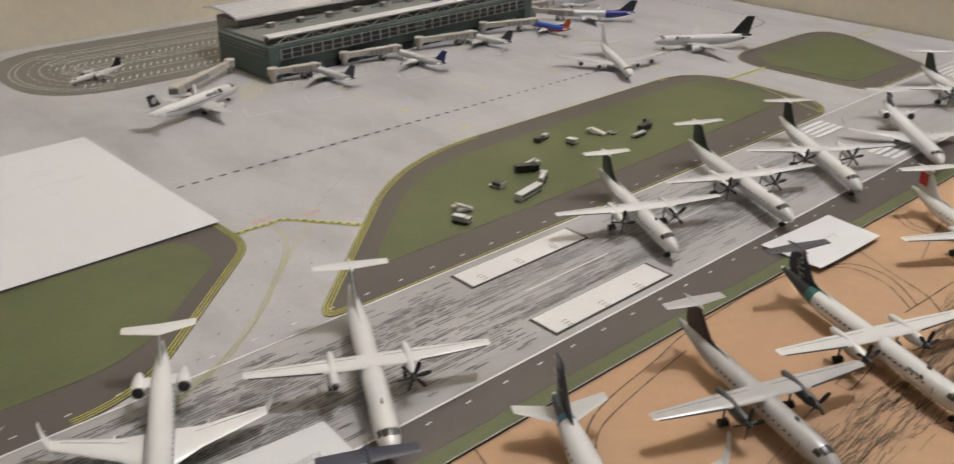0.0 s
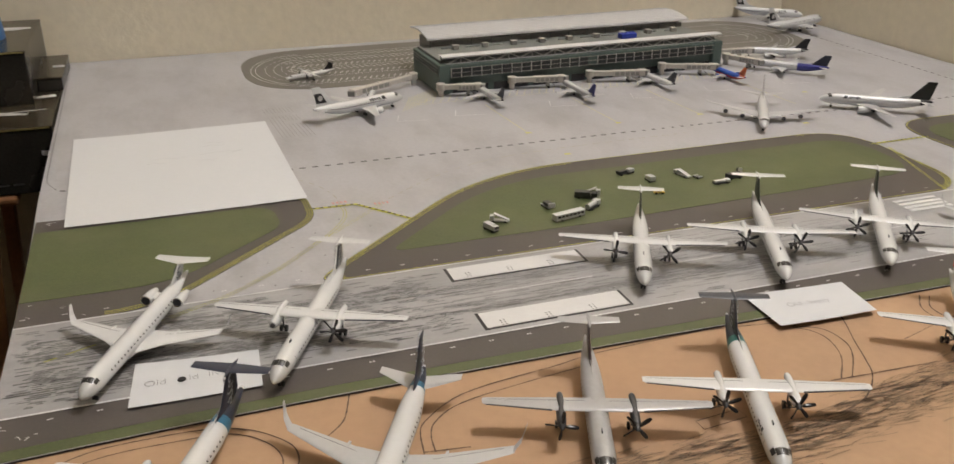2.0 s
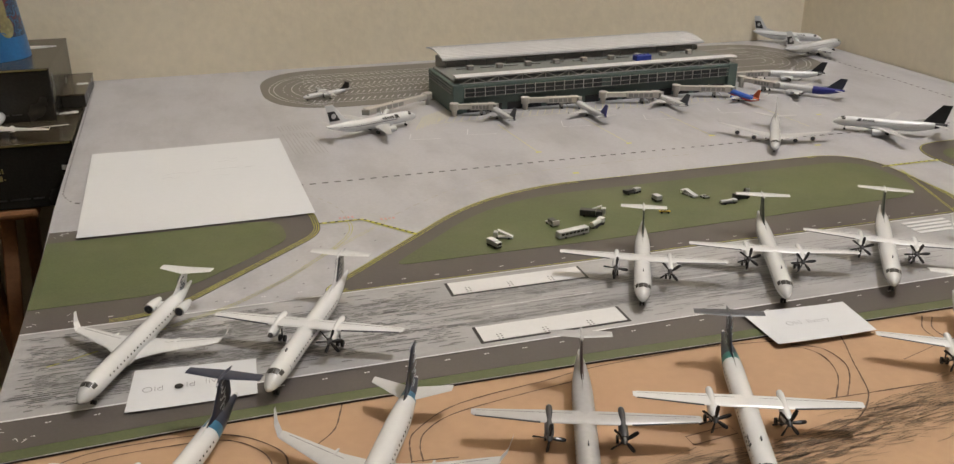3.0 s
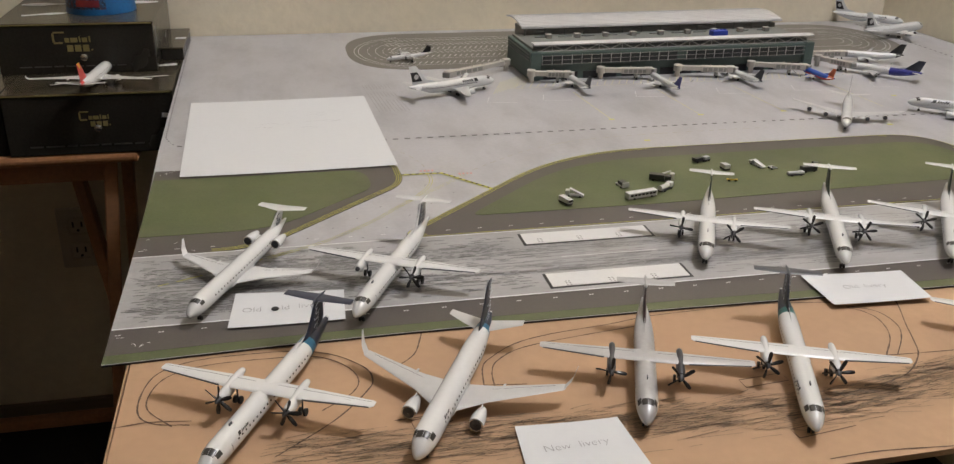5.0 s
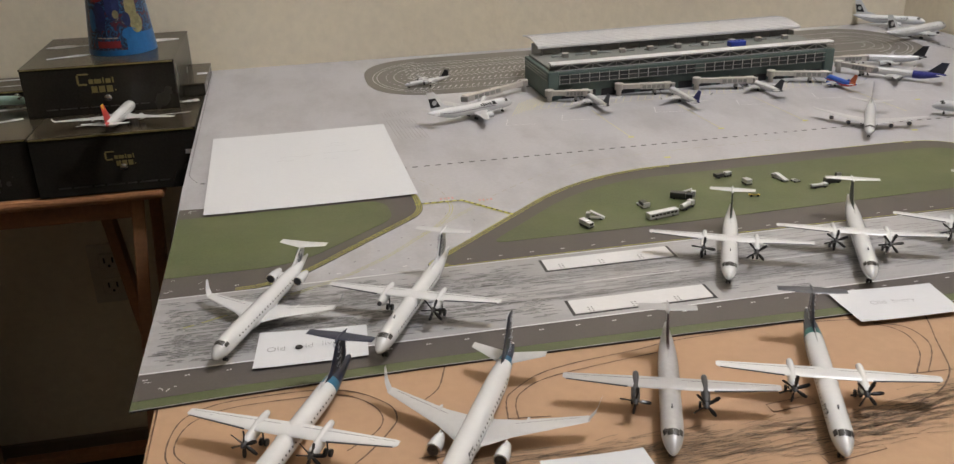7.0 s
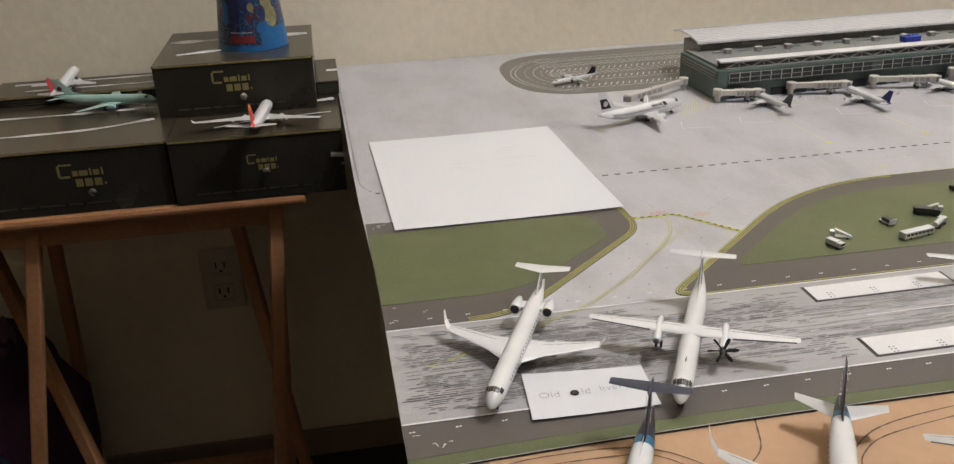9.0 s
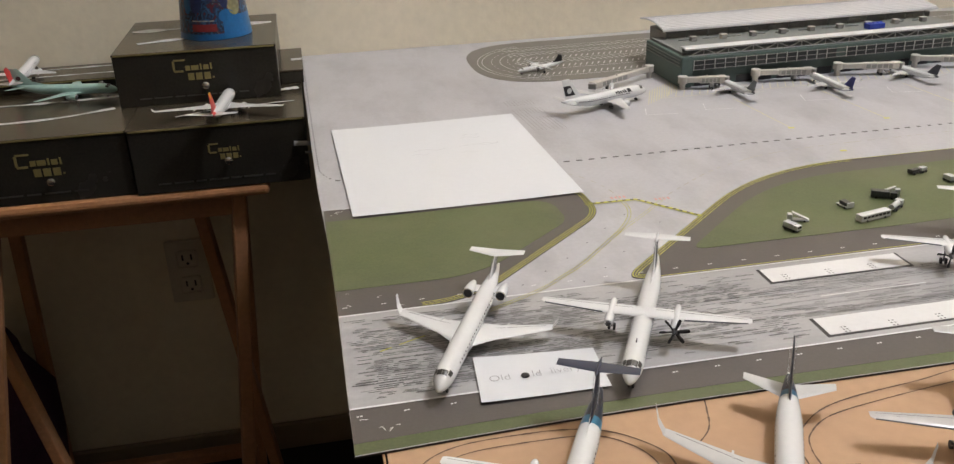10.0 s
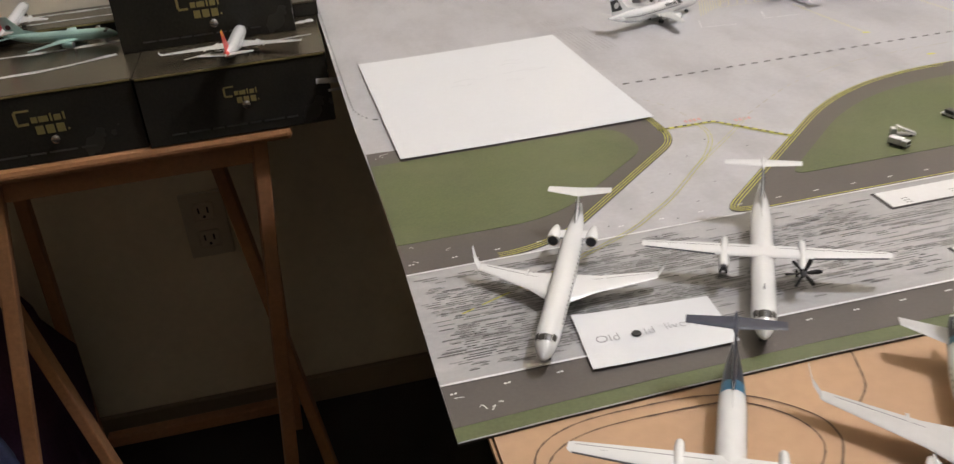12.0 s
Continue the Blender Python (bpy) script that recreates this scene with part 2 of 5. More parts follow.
def rounded(corners, seg=10):
    """A polygon with rounded corners, from rows of x, y, radius."""
    out = []
    for k, (x, y, r) in enumerate(corners):
        p, a, b = Vector((x, y)), Vector(corners[k - 1][:2]), Vector(corners[(k + 1) % len(corners)][:2])
        u, v = (a - p).normalized(), (b - p).normalized()
        if r <= 0:
            out.append(p)
            continue
        half = u.angle(v) / 2
        t = r / math.tan(half)
        t = min(t, (a - p).length * 0.48, (b - p).length * 0.48)
        s, e = p + u * t, p + v * t
        for i in range(seg + 1):
            f = i / seg
            out.append(s * (1 - f) ** 2 + p * 2 * f * (1 - f) + e * f * f)
    return out


def slab(points, z0, z1):
    bm = bmesh.new()
    low, top = [bm.verts.new((p[0], p[1], z0)) for p in points], [bm.verts.new((p[0], p[1], z1)) for p in points]
    bm.faces.new(top)
    for k in range(len(low)):
        bm.faces.new((low[k - 1], low[k], top[k], top[k - 1]))
    return bm


def smooth_path(points, seg=8):
    """A curve through a few points."""
    pts = [Vector(p) for p in points]
    pts = [pts[0] * 2 - pts[1]] + pts + [pts[-1] * 2 - pts[-2]]
    out = []
    for a, b, c, d in zip(pts, pts[1:], pts[2:], pts[3:]):
        for i in range(seg):
            t = i / seg
            out.append(0.5 * (2 * b + (c - a) * t + (2 * a - 5 * b + 4 * c - d) * t * t + (3 * b - a - 3 * c + d) * t ** 3))
    return out + [pts[-2]]


def add_ribbon(bm, path, width, z, dash=0.0, gap=0.0, shift=0.0, wobble=0.0):
    """A thin printed line along a path, whole or dashed, shifted sideways by shift."""
    pts = [Vector(p[:2]) for p in path]
    if dash:
        fine, step = [pts[0]], dash / 4
        for a, b in zip(pts, pts[1:]):
            n = max(1, int((b - a).length / step))
            fine += [a.lerp(b, (i + 1) / n) for i in range(n)]
        pts = fine
    gone, row = 0.0, None
    for k, p in enumerate(pts):
        d = (pts[min(k + 1, len(pts) - 1)] - pts[max(k - 1, 0)]).normalized()
        side = Vector((-d.y, d.x))
        w = width * (1 + wobble * random.uniform(-1, 1)) / 2
        q = p + side * shift
        if k:
            gone += (p - pts[k - 1]).length
        if dash and gone % (dash + gap) > dash:
            row = None
            continue
        here = (bm.verts.new((*(q - side * w), z)), bm.verts.new((*(q + side * w), z)))
        if row:
            bm.faces.new((row[0], here[0], here[1], row[1]))
        row = here
    return bm


def ribbon(*args, **kw):
    return add_ribbon(bmesh.new(), *args, **kw)


def revolve(profile, axis_start, seg=18):
    """A body turned about x, from rows of (x, radius)."""
    o = Vector(axis_start)
    return [[o + Vector((x, r * math.sin(k * math.tau / seg), r * math.cos(k * math.tau / seg))) for k in range(seg)] for x, r in profile]


# ---- the room ----
FLOOR, TOP, BACK, RIGHT, LEFT, FRONT = -0.73, 2.2, 1.018, 1.275, -3.4, -4.2
for name, args, material in (
    ("floor", (LEFT - 0.1, RIGHT + 0.1, FRONT - 0.1, BACK + 0.1, FLOOR - 0.1, FLOOR), CARPET),
    ("ceiling", (LEFT - 0.1, RIGHT + 0.1, FRONT - 0.1, BACK + 0.1, TOP, TOP + 0.1), CEIL),
    ("wall_north", (LEFT - 0.1, RIGHT + 0.1, BACK, BACK + 0.1, FLOOR, TOP), WALL),
    ("wall_east", (RIGHT, RIGHT + 0.1, FRONT, BACK, FLOOR, TOP), WALL),
    # West and south stay out of view; their darker colour lowers the fill light
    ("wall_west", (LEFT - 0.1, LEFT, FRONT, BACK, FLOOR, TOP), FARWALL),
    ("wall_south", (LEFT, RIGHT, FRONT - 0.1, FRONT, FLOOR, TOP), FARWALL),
):
    tagged(new(name, mesh_of(box(*args), name, material)), {"floor": "dark carpeted floor under the tables", "ceiling": "plain off-white painted ceiling overhead"}.get(name, "painted wall with orange-peel texture, cream where seen"), name.split("_")[0], kind="structure")
base = thing("baseboard", "painted wooden baseboard along the textured wall", "baseboard", kind="structure")
part("board", box(LEFT, RIGHT, BACK - 0.012, BACK - 0.001, FLOOR, FLOOR + 0.055, 0.003), paint("baseboard_paint", (0.27, 0.21, 0.14), 0.5, 0.05), base)
lamp = thing("ceiling_lamp", "round glass ceiling lamp, lit warm", "lamp", pose(LAMP[0], LAMP[1], TOP))
part("mount_plate", tube((0, 0, -0.012), (0, 0, 0), 0.06, 0.07, 24), CHROME, lamp)

outlet = thing("wall_outlet", "ivory double wall outlet on the cream wall", "outlet", pose(-0.233, BACK, -0.346))
part("cover_plate", box(-0.034, 0.034, -0.006, -0.0005, -0.057, 0.057, 0.003), PLASTICWHITE, outlet)
for dz in (0.024, -0.024):
    s = part("socket", box(-0.017, 0.017, -0.009, -0.0062, dz - 0.015, dz + 0.015, 0.004), PLASTICWHITE, outlet)
    for dx in (-0.007, 0.007):
        part("slot", box(dx - 0.0014, dx + 0.0014, -0.0098, -0.0088, dz - 0.002, dz + 0.008), BLACKP, s)
    part("ground_hole", tube((0, -0.0098, dz - 0.008), (0, -0.0088, dz - 0.008), 0.0024), BLACKP, s)

# ---- the large table and the cardboard sheet ----
table = thing("display_table", "dark wooden table under the model airport", "table", pose(0.65, 0.4, 0))
part("tabletop", box(-0.6, 0.6, -0.52, 0.6, -0.045, -0.0065, 0.004), TABLEWOOD, table)
for x in (-0.5, 0.55):
    for y in (-0.4, 0.5):
        part("leg", box(x - 0.025, x + 0.025, y - 0.025, y + 0.025, FLOOR, -0.0455, 0.003), TABLEWOOD, table)

CZ = -0.002
sheet = thing("cardboard_sheet", "tan cardboard sheet with hand-drawn marker taxiways", "cardboard")
cb = slab(rounded([(0.016, -0.18, 0.004), (1.22, -0.172, 0.004), (1.22, 0.1, 0.003), (0.0175, 0.1, 0.003)], 3), CZ - 0.0042, CZ)
bmesh.ops.subdivide_edges(cb, edges=[e for e in cb.edges if e.calc_length() > 0.3], cuts=20)
part("sheet", cb, CARD, sheet)
part("corrugated_edge", box(0.0145, 0.0158, -0.178, 0.1, CZ - 0.0042, CZ - 0.0002), CARDCORE, sheet, "torn corrugated edge")
Z = CZ + 0.0003
for path in (
    [(0.059, -0.071), (0.038, -0.066), (0.028, -0.054), (0.028, -0.031), (0.036, -0.01), (0.058, 0.001), (0.093, 0.003), (0.124, 0.001), (0.148, -0.008), (0.167, -0.027), (0.171, -0.042), (0.166, -0.055), (0.144, -0.082), (0.108, -0.111)],
    [(0.049, -0.071), (0.033, -0.05), (0.034, -0.029), (0.044, -0.014), (0.066, -0.006), (0.104, -0.005), (0.136, -0.008), (0.155, -0.023), (0.162, -0.041), (0.156, -0.056), (0.137, -0.071)],
    [(0.015, -0.066), (0.035, -0.064), (0.06, -0.067)],
    [(0.212, 0.013), (0.209, 0.002), (0.202, -0.017), (0.188, -0.031)],
    [(0.24, -0.065), (0.244, -0.042), (0.252, -0.031), (0.273, -0.016), (0.301, -0.008), (0.348, -0.002), (0.383, 0.004), (0.437, 0.006), (0.477, 0.006), (0.529, -0.001)],
    [(0.247, -0.064), (0.249, -0.048), (0.256, -0.035), (0.277, -0.022), (0.321, -0.014), (0.37, -0.008)],
    [(0.24, -0.062), (0.268, -0.066)],
    [(0.535, -0.01), (0.545, -0.02), (0.548, -0.034), (0.541, -0.055), (0.523, -0.077)],
    [(0.536, -0.008), (0.554, -0.02), (0.557, -0.04), (0.549, -0.057), (0.531, -0.078)],
    [(0.582, 0.0), (0.575, -0.018), (0.564, -0.041), (0.555, -0.062), (0.545, -0.081), (0.523, -0.1), (0.496, -0.109)],
    [(0.515, -0.077), (0.551, -0.079), (0.6, -0.081)],
    [(0.66, 0.0), (0.645, -0.02), (0.65, -0.045), (0.675, -0.06), (0.72, -0.066)],
    [(0.666, -0.004), (0.653, -0.02), (0.657, -0.04), (0.685, -0.055)],
    [(0.6, -0.05), (0.66, -0.035), (0.76, -0.02)],
    [(0.42, -0.172), (0.454, -0.171), (0.5, -0.175)],
    [(0.179, -0.089), (0.209, -0.088)],
):
    part("marker_line", ribbon(smooth_path(path), 0.0009, Z, wobble=0.4), INK, sheet, "dark marker line")
for x, y, w, a in ((0.413, -0.151, 0.041, 7), (0.407, -0.096, 0.032, 5), (0.19, -0.1, 0.024, 10)):
    c, s = math.cos(radians(a)), math.sin(radians(a))
    q = [(x + c * u - s * v, y + s * u + c * v) for u, v in ((0, 0), (w, 0), (w, 0.009), (0, 0.009), (0, 0))]
    part("marker_line", ribbon(q, 0.0007, Z, wobble=0.3), INK, sheet, "dark marker line")
bm = bmesh.new()
rng = random.Random(5)
for _ in range(1700):
    x = rng.uniform(0.1, 0.8)
    mid = -0.112 - 0.03 * (x - 0.1) + 0.22 * max(0.0, x - 0.46)
    y = mid + rng.choice((rng.gauss(0.006, 0.006), rng.gauss(-0.007, 0.008), rng.uniform(-0.02, 0.018)))
    ln = rng.uniform(0.005, 0.028)
    b = 0.03 * ln + rng.uniform(-0.003, 0.003)
    add_ribbon(bm, [(x, y), (x + ln / 2, y + b / 2 + rng.uniform(-0.0008, 0.0008)), (x + ln, y + b)], rng.uniform(0.0002, 0.0006), Z + 0.0002)
tagged(part("pencil_scribble", bm, PENCIL, sheet, "scribbled pencil runway"), kind="stuff")

# ---- the printed airport mat ----
mat = thing("airport_mat", "printed model airport mat with runway, apron and grass", "play mat")
LEFTEDGE = [(-0.012, BACK - 0.002), (-0.0095, 0.75), (-0.008, 0.57), (-0.0062, 0.43), (-0.0035, 0.34), (-0.0014, 0.25), (-0.001, 0.16), (-0.0012, 0.05), (-0.001, 0.003)]
FRONTEDGE = [(-0.001, 0.003), (0.05, 0.0055), (0.11, 0.0078), (0.2, 0.0095), (0.3, 0.0092), (0.4, 0.0084), (0.5, 0.0062), (0.7, 0.003), (RIGHT - 0.003, 0.0)]
OUTLINE = FRONTEDGE + [(RIGHT - 0.003, BACK - 0.002)] + LEFTEDGE[:-1]
part("board", slab(OUTLINE, CZ + 0.0004, -0.0004), BOARD, mat, "black board backing")
part("apron", slab(OUTLINE, -0.0004, 0.0), CONCRETE, mat, "grey concrete apron print")
Z1, Z2, Z3, Z4 = 0.00025, 0.0005, 0.00075, 0.001
RY0, RY1 = 0.048, 0.1645
part("grass_edge", slab([(x, y + 0.0006) for x, y in FRONTEDGE] + [(x, y + 0.0108) for x, y in FRONTEDGE[::-1]], 0, Z1), GRASS, mat)
part("shoulder", slab([(x, y + 0.011) for x, y in FRONTEDGE] + [(RIGHT - 0.004, RY0), (-0.0009, RY0)], 0, Z1), ASPHALT, mat)
part("runway", slab([(-0.0009, RY0), (RIGHT - 0.004, RY0), (RIGHT - 0.004, RY1), (-0.0009, RY1)], 0, Z1), RUNWAY, mat)
for y in (RY0, RY1):
    part("runway_edge_line", ribbon([(-0.0008, y), (RIGHT - 0.004, y)], 0.0016, Z3), PRINT_WHITE, mat)
OUTERS = {
    "left": [(-0.0008, RY1 + 0.0012, 0), (0.1, RY1 + 0.0012, 0.1), (0.241, 0.296, 0.05), (0.24, 0.361, 0.024), (-0.003, 0.3685, 0)],
    "middle": [(0.2115, RY1 + 0.0012, 0.012), (0.886, RY1 + 0.0012, 0.06), (0.886, 0.364, 0.07), (0.424, 0.362, 0.26)],
    "right": [(0.962, 0.171, 0.03), (1.118, 0.171, 0.04), (1.222, 0.37, 0.05), (0.955, 0.37, 0.06)],
}
INNERS = {
    "left": [(-0.0008, 0.205, 0), (0.112, 0.205, 0.1), (0.208, 0.289, 0.03), (0.205, 0.3405, 0.026), (-0.0022, 0.3415, 0)],
    "middle": [(0.286, 0.2045, 0.007), (0.48, 0.2045, 0.2), (0.868, 0.219, 0.05), (0.868, 0.336, 0.05), (0.421, 0.33, 0.22)],
    "right": [(0.98, 0.204, 0.02), (1.105, 0.204, 0.03), (1.198, 0.342, 0.03), (0.975, 0.342, 0.04)],
}
EDGE = {}
for k in OUTERS:
    EDGE[k] = rounded(OUTERS[k], 12)
    isl = part("grass_island", slab(EDGE[k], 0, Z2), ASPHALT, mat, "dark shoulder round printed grass")
    part("grass", slab(rounded(INNERS[k], 12), Z2, Z3), GRASS, isl, "mottled green grass print")


mid = EDGE["middle"]
i0 = min(range(len(mid)), key=lambda i: abs(mid[i].x - 0.87) + abs(mid[i].y - RY1) * 3)
order = [q for q in mid[i0:] + mid[:i0] if not (q.y < RY1 + 0.0018 and 0.245 < q.x < 0.865)]
TAXI = [([q for q in order], 0.0012, 0.0007)]
TAXI += [([q for q in order if q.x < 0.6], s, 0.0006) for s in (0.0034, 0.0056)]
TAXI += [([q for q in order if 0.59 < q.x < 0.83 and q.y > 0.3], s, 0.0005) for s in (0.0034, 0.0056)]
TAXI += [([q for q in order if q.x > 0.82 and q.y < 0.3], s, 0.0006) for s in (0.0034, 0.0056)]
TAXI += [([q for q in EDGE["left"] if q.x > 0.055 and q.y < 0.357], s, 0.0006) for s in (0.0012, 0.0034, 0.0056)]
TAXI += [(EDGE["right"] + EDGE["right"][:1], 0.0015, 0.0008)]
for path, off, wide in TAXI:
    part("taxiway_line", ribbon(path, wide, Z3, shift=off), PRINT_YELLOW, mat)
LEAD = smooth_path([(0.106, 0.146), (0.15, 0.168), (0.173, 0.185), (0.196, 0.204), (0.229, 0.239), (0.247, 0.259), (0.262, 0.282), (0.268, 0.301), (0.268, 0.318)])
BRANCH = smooth_path([(0.229, 0.239), (0.241, 0.251), (0.279, 0.286), (0.303, 0.309)])
for off in (-0.0014, 0.0014):
    part("taxiway_line", ribbon(LEAD, 0.0006, Z3 + 0.0001, shift=off), PRINT_OLIVE, mat)
    part("taxiway_line", ribbon(BRANCH, 0.0004, Z3, shift=off), PRINT_OLIVE, mat)
part("worn_taxiway_line", ribbon(smooth_path([(0.024, 0.11), (0.046, 0.119), (0.075, 0.131), (0.106, 0.146)]), 0.0011, Z3 + 0.0001, dash=0.011, gap=0.002), PRINT_OLIVE, mat)
part("apron_curve_line", ribbon(smooth_path([(0.303, 0.309), (0.319, 0.325), (0.376, 0.367), (0.418, 0.387), (0.46, 0.4), (0.538, 0.408), (0.7, 0.412)]), 0.0013, Z2, dash=0.012, gap=0.003), PRINT_WORN, mat)
part("apron_curve_line", ribbon(smooth_path([(0.268, 0.323), (0.266, 0.349), (0.255, 0.38), (0.236, 0.404), (0.2, 0.42)]), 0.0011, Z2, dash=0.012, gap=0.003), PRINT_WORN, mat)
bm = bmesh.new()
for px, py in ((0.15, 0.168), (0.173, 0.186), (0.196, 0.204), (0.22, 0.228), (0.244, 0.252), (0.27, 0.276)):
    for off in (-0.011, 0.013):
        add_ribbon(bm, [(px + off, py - off), (px + off + 0.0015, py - off + 0.0012)], 0.001, Z2)
tagged(part("taxiway_light_mark", bm, PRINT_GREY, mat, "small dark light marks"), kind="stuff")
for path in ([(0.233, 0.32), (0.282, 0.319), (0.325, 0.266)], [(0.878, 0.308), (0.962, 0.309)], [(1.19, 0.312), (1.262, 0.31)]):
    hold = part("holding_line", ribbon(path, 0.0038, Z2), PRINT_YELLOW, mat, "yellow holding line")
    part("holding_dash", ribbon([path[0]] + path[1:-1] + [path[-1]], 0.0021, Z3, dash=0.0042, gap=0.003), PRINT_BLACK, hold, "black dashes")
bm = bmesh.new()
add_ribbon(bm, smooth_path([(-0.0085, 0.985), (-0.0055, 0.7), (-0.003, 0.5), (0.0, 0.47), (0.01, 0.447)]), 0.0016, Z2, dash=0.0042, gap=0.003)
road = smooth_path([(0.012, 0.446), (0.06, 0.435), (0.24, 0.435), (0.7, 0.436), (1.1, 0.434), (1.185, 0.46), (1.197, 0.55), (1.197, 0.985)])
add_ribbon(bm, road, 0.0032, Z2, dash=0.0085, gap=0.0046)
part("service_road_line", bm, PRINT_BLACK, mat, "black dashed service road line")

# runway markings
for y0, y1 in ((0.134, 0.158), (0.0545, 0.0795)):
    part("aiming_border", slab([(0.32, y0), (0.4395, y0), (0.4395, y1), (0.32, y1)], Z1, Z2), PRINT_BLACK, mat)
    part("aiming_block", slab([(0.3225, y0 + 0.002), (0.437, y0 + 0.002), (0.437, y1 - 0.0006), (0.3225, y1 - 0.0006)], Z2, Z3), PRINT_WHITE, mat, "white aiming block")
bm = bmesh.new()
for x in (0.334, 0.37, 0.406):
    for k in range(3):
        for y in (0.0575 + k * 0.003, 0.1385 + k * 0.003):
            add_ribbon(bm, [(x, y), (x + 0.0014, y)], 0.0011, Z4)
            add_ribbon(bm, [(x + 0.0028, y), (x + 0.0042, y)], 0.0011, Z4)
tagged(part("block_tick", bm, PRINT_GREY, mat, "small dark ticks"), kind="stuff")
for x0 in (0.345, 0.495, 0.66, 0.86, 1.0):
    part("centre_line", ribbon([(x0, 0.107), (x0 + 0.085, 0.107)], 0.0011, Z3 + 0.0001), PRINT_WHITE, mat)
key = mesh_of(slab([(0, 0), (0.05, 0), (0.05, 0.0044), (0, 0.0044)], Z1, Z3), "threshold_stripe", PRINT_WHITE)
for x0 in (0.775, 1.09):
    for y in (0.0555, 0.0628, 0.0701, 0.0774, 0.132, 0.1393, 0.1466, 0.1539):
        ob = new("threshold_stripe", key)
        ob.parent, ob.location = mat, (x0, y, 0)
def rubber(x, row):
    """How worn the runway is at a place: two wheel bands, wider and even near the left end, fading to the right."""
    bands = math.exp(-((row - 0.085) / 0.014) ** 2) + math.exp(-((row - 0.127) / 0.014) ** 2)
    wide = 0.6 if x < 0.13 else 0.35 if x < 0.3 else 0.14
    fade = 0.5 if x < 0.005 else 1.0 if x < 0.17 else 0.8 if x < 0.3 else 1.0 if x < 0.6 else 0.55
    return (wide + bands * 0.8) * fade


bm, mid_bm, smear = bmesh.new(), bmesh.new(), bmesh.new()
rng = random.Random(11)


def blocked(x0, x1, y):
    return x1 > 0.317 and x0 < 0.442 and (y < 0.082 or y > 0.1325)


for _ in range(420):
    x, y, ln = rng.uniform(-0.01, 0.7), rng.choice((rng.gauss(0.086, 0.009), rng.gauss(0.126, 0.009), rng.uniform(0.064, 0.15))), rng.uniform(0.02, 0.07)
    if x > 0.002 and 0.06 < y < 0.154 and not blocked(x - 0.004, x + ln + 0.004, y - 0.002) and not blocked(x - 0.004, x + ln + 0.004, y + 0.002) and rng.random() < rubber(x, y):
        add_ribbon(smear, smooth_path([(x, y), (x + ln * 0.3, y), (x + ln * 0.7, y), (x + ln, y)], 3), rng.uniform(0.0008, 0.002), Z1 + rng.uniform(0.00004, 0.00012), wobble=0.5)
row = 0.0565
while row < 0.157:
    x = rng.uniform(0.002, 0.02)
    while x < 0.74:
        ln = rng.uniform(0.004, 0.016) if x < 0.3 else rng.uniform(0.006, 0.026)
        y = row + rng.uniform(-0.0003, 0.0003)
        if rng.random() < rubber(x, row) * 0.9 and not blocked(x, x + ln, y):
            thick = rng.choice((0.0006, 0.0007, 0.0009)) * (1.0 if x < 0.3 else 0.7)
            add_ribbon(bm if rng.random() < 0.5 else mid_bm, [(x, y), (min(x + ln, 0.76), y)], thick, Z3 - rng.uniform(0.0, 0.0002))
            if rng.random() < 0.35:
                add_ribbon(mid_bm, [(x + 0.001, y + 0.0009), (min(x + ln * 0.8, 0.76), y + 0.0009)], 0.0005, Z3)
        x += ln + rng.uniform(0.0008, 0.006)
    row += rng.uniform(0.0019, 0.0026)
tagged(part("rubber_smear", smear, PRINT_SMEAR, mat, "pale grey rubber smears"), kind="stuff")
tagged(part("rubber_streaking", mid_bm, PRINT_MID, mat, "grey tyre rubber streaks"), kind="stuff")
tagged(part("rubber_streaking", bm, PRINT_GREY, mat, "dark tyre rubber streaks"), kind="stuff")
bm = bmesh.new()
for y, step in ((0.0395, 0.0286), (0.1765, 0.0286)):
    for k in range(44):
        x = 0.0045 + k * step
        add_ribbon(bm, [(x - 0.0018, y - 0.0002), (x - 0.0003, y)], 0.0012, Z3)
        add_ribbon(bm, [(x + 0.0003, y), (x + 0.0018, y + 0.0002)], 0.0012, Z3)
tagged(part("edge_light_marks", bm, PRINT_WHITE, mat, "small white light marks"), kind="stuff")

# worn flecks along the mat's left end
bm = bmesh.new()
rng = random.Random(23)
for _ in range(14):
    x, y = abs(rng.gauss(0.0, 0.02)) + 0.002, rng.choice((rng.uniform(0.018, 0.044), rng.uniform(0.168, 0.2), rng.uniform(0.35, 0.366)))
    add_ribbon(bm, smooth_path([(x, y), (x + rng.uniform(-0.002, 0.003), y + rng.uniform(0.0, 0.002)), (x + rng.uniform(-0.003, 0.005), y + rng.uniform(-0.003, 0.004))], 4), rng.uniform(0.0003, 0.0007), Z3 + 0.0003, wobble=0.6)
tagged(part("worn_flecks", bm, PRINT_WHITE, mat, "pale scuffed flecks"), kind="stuff")

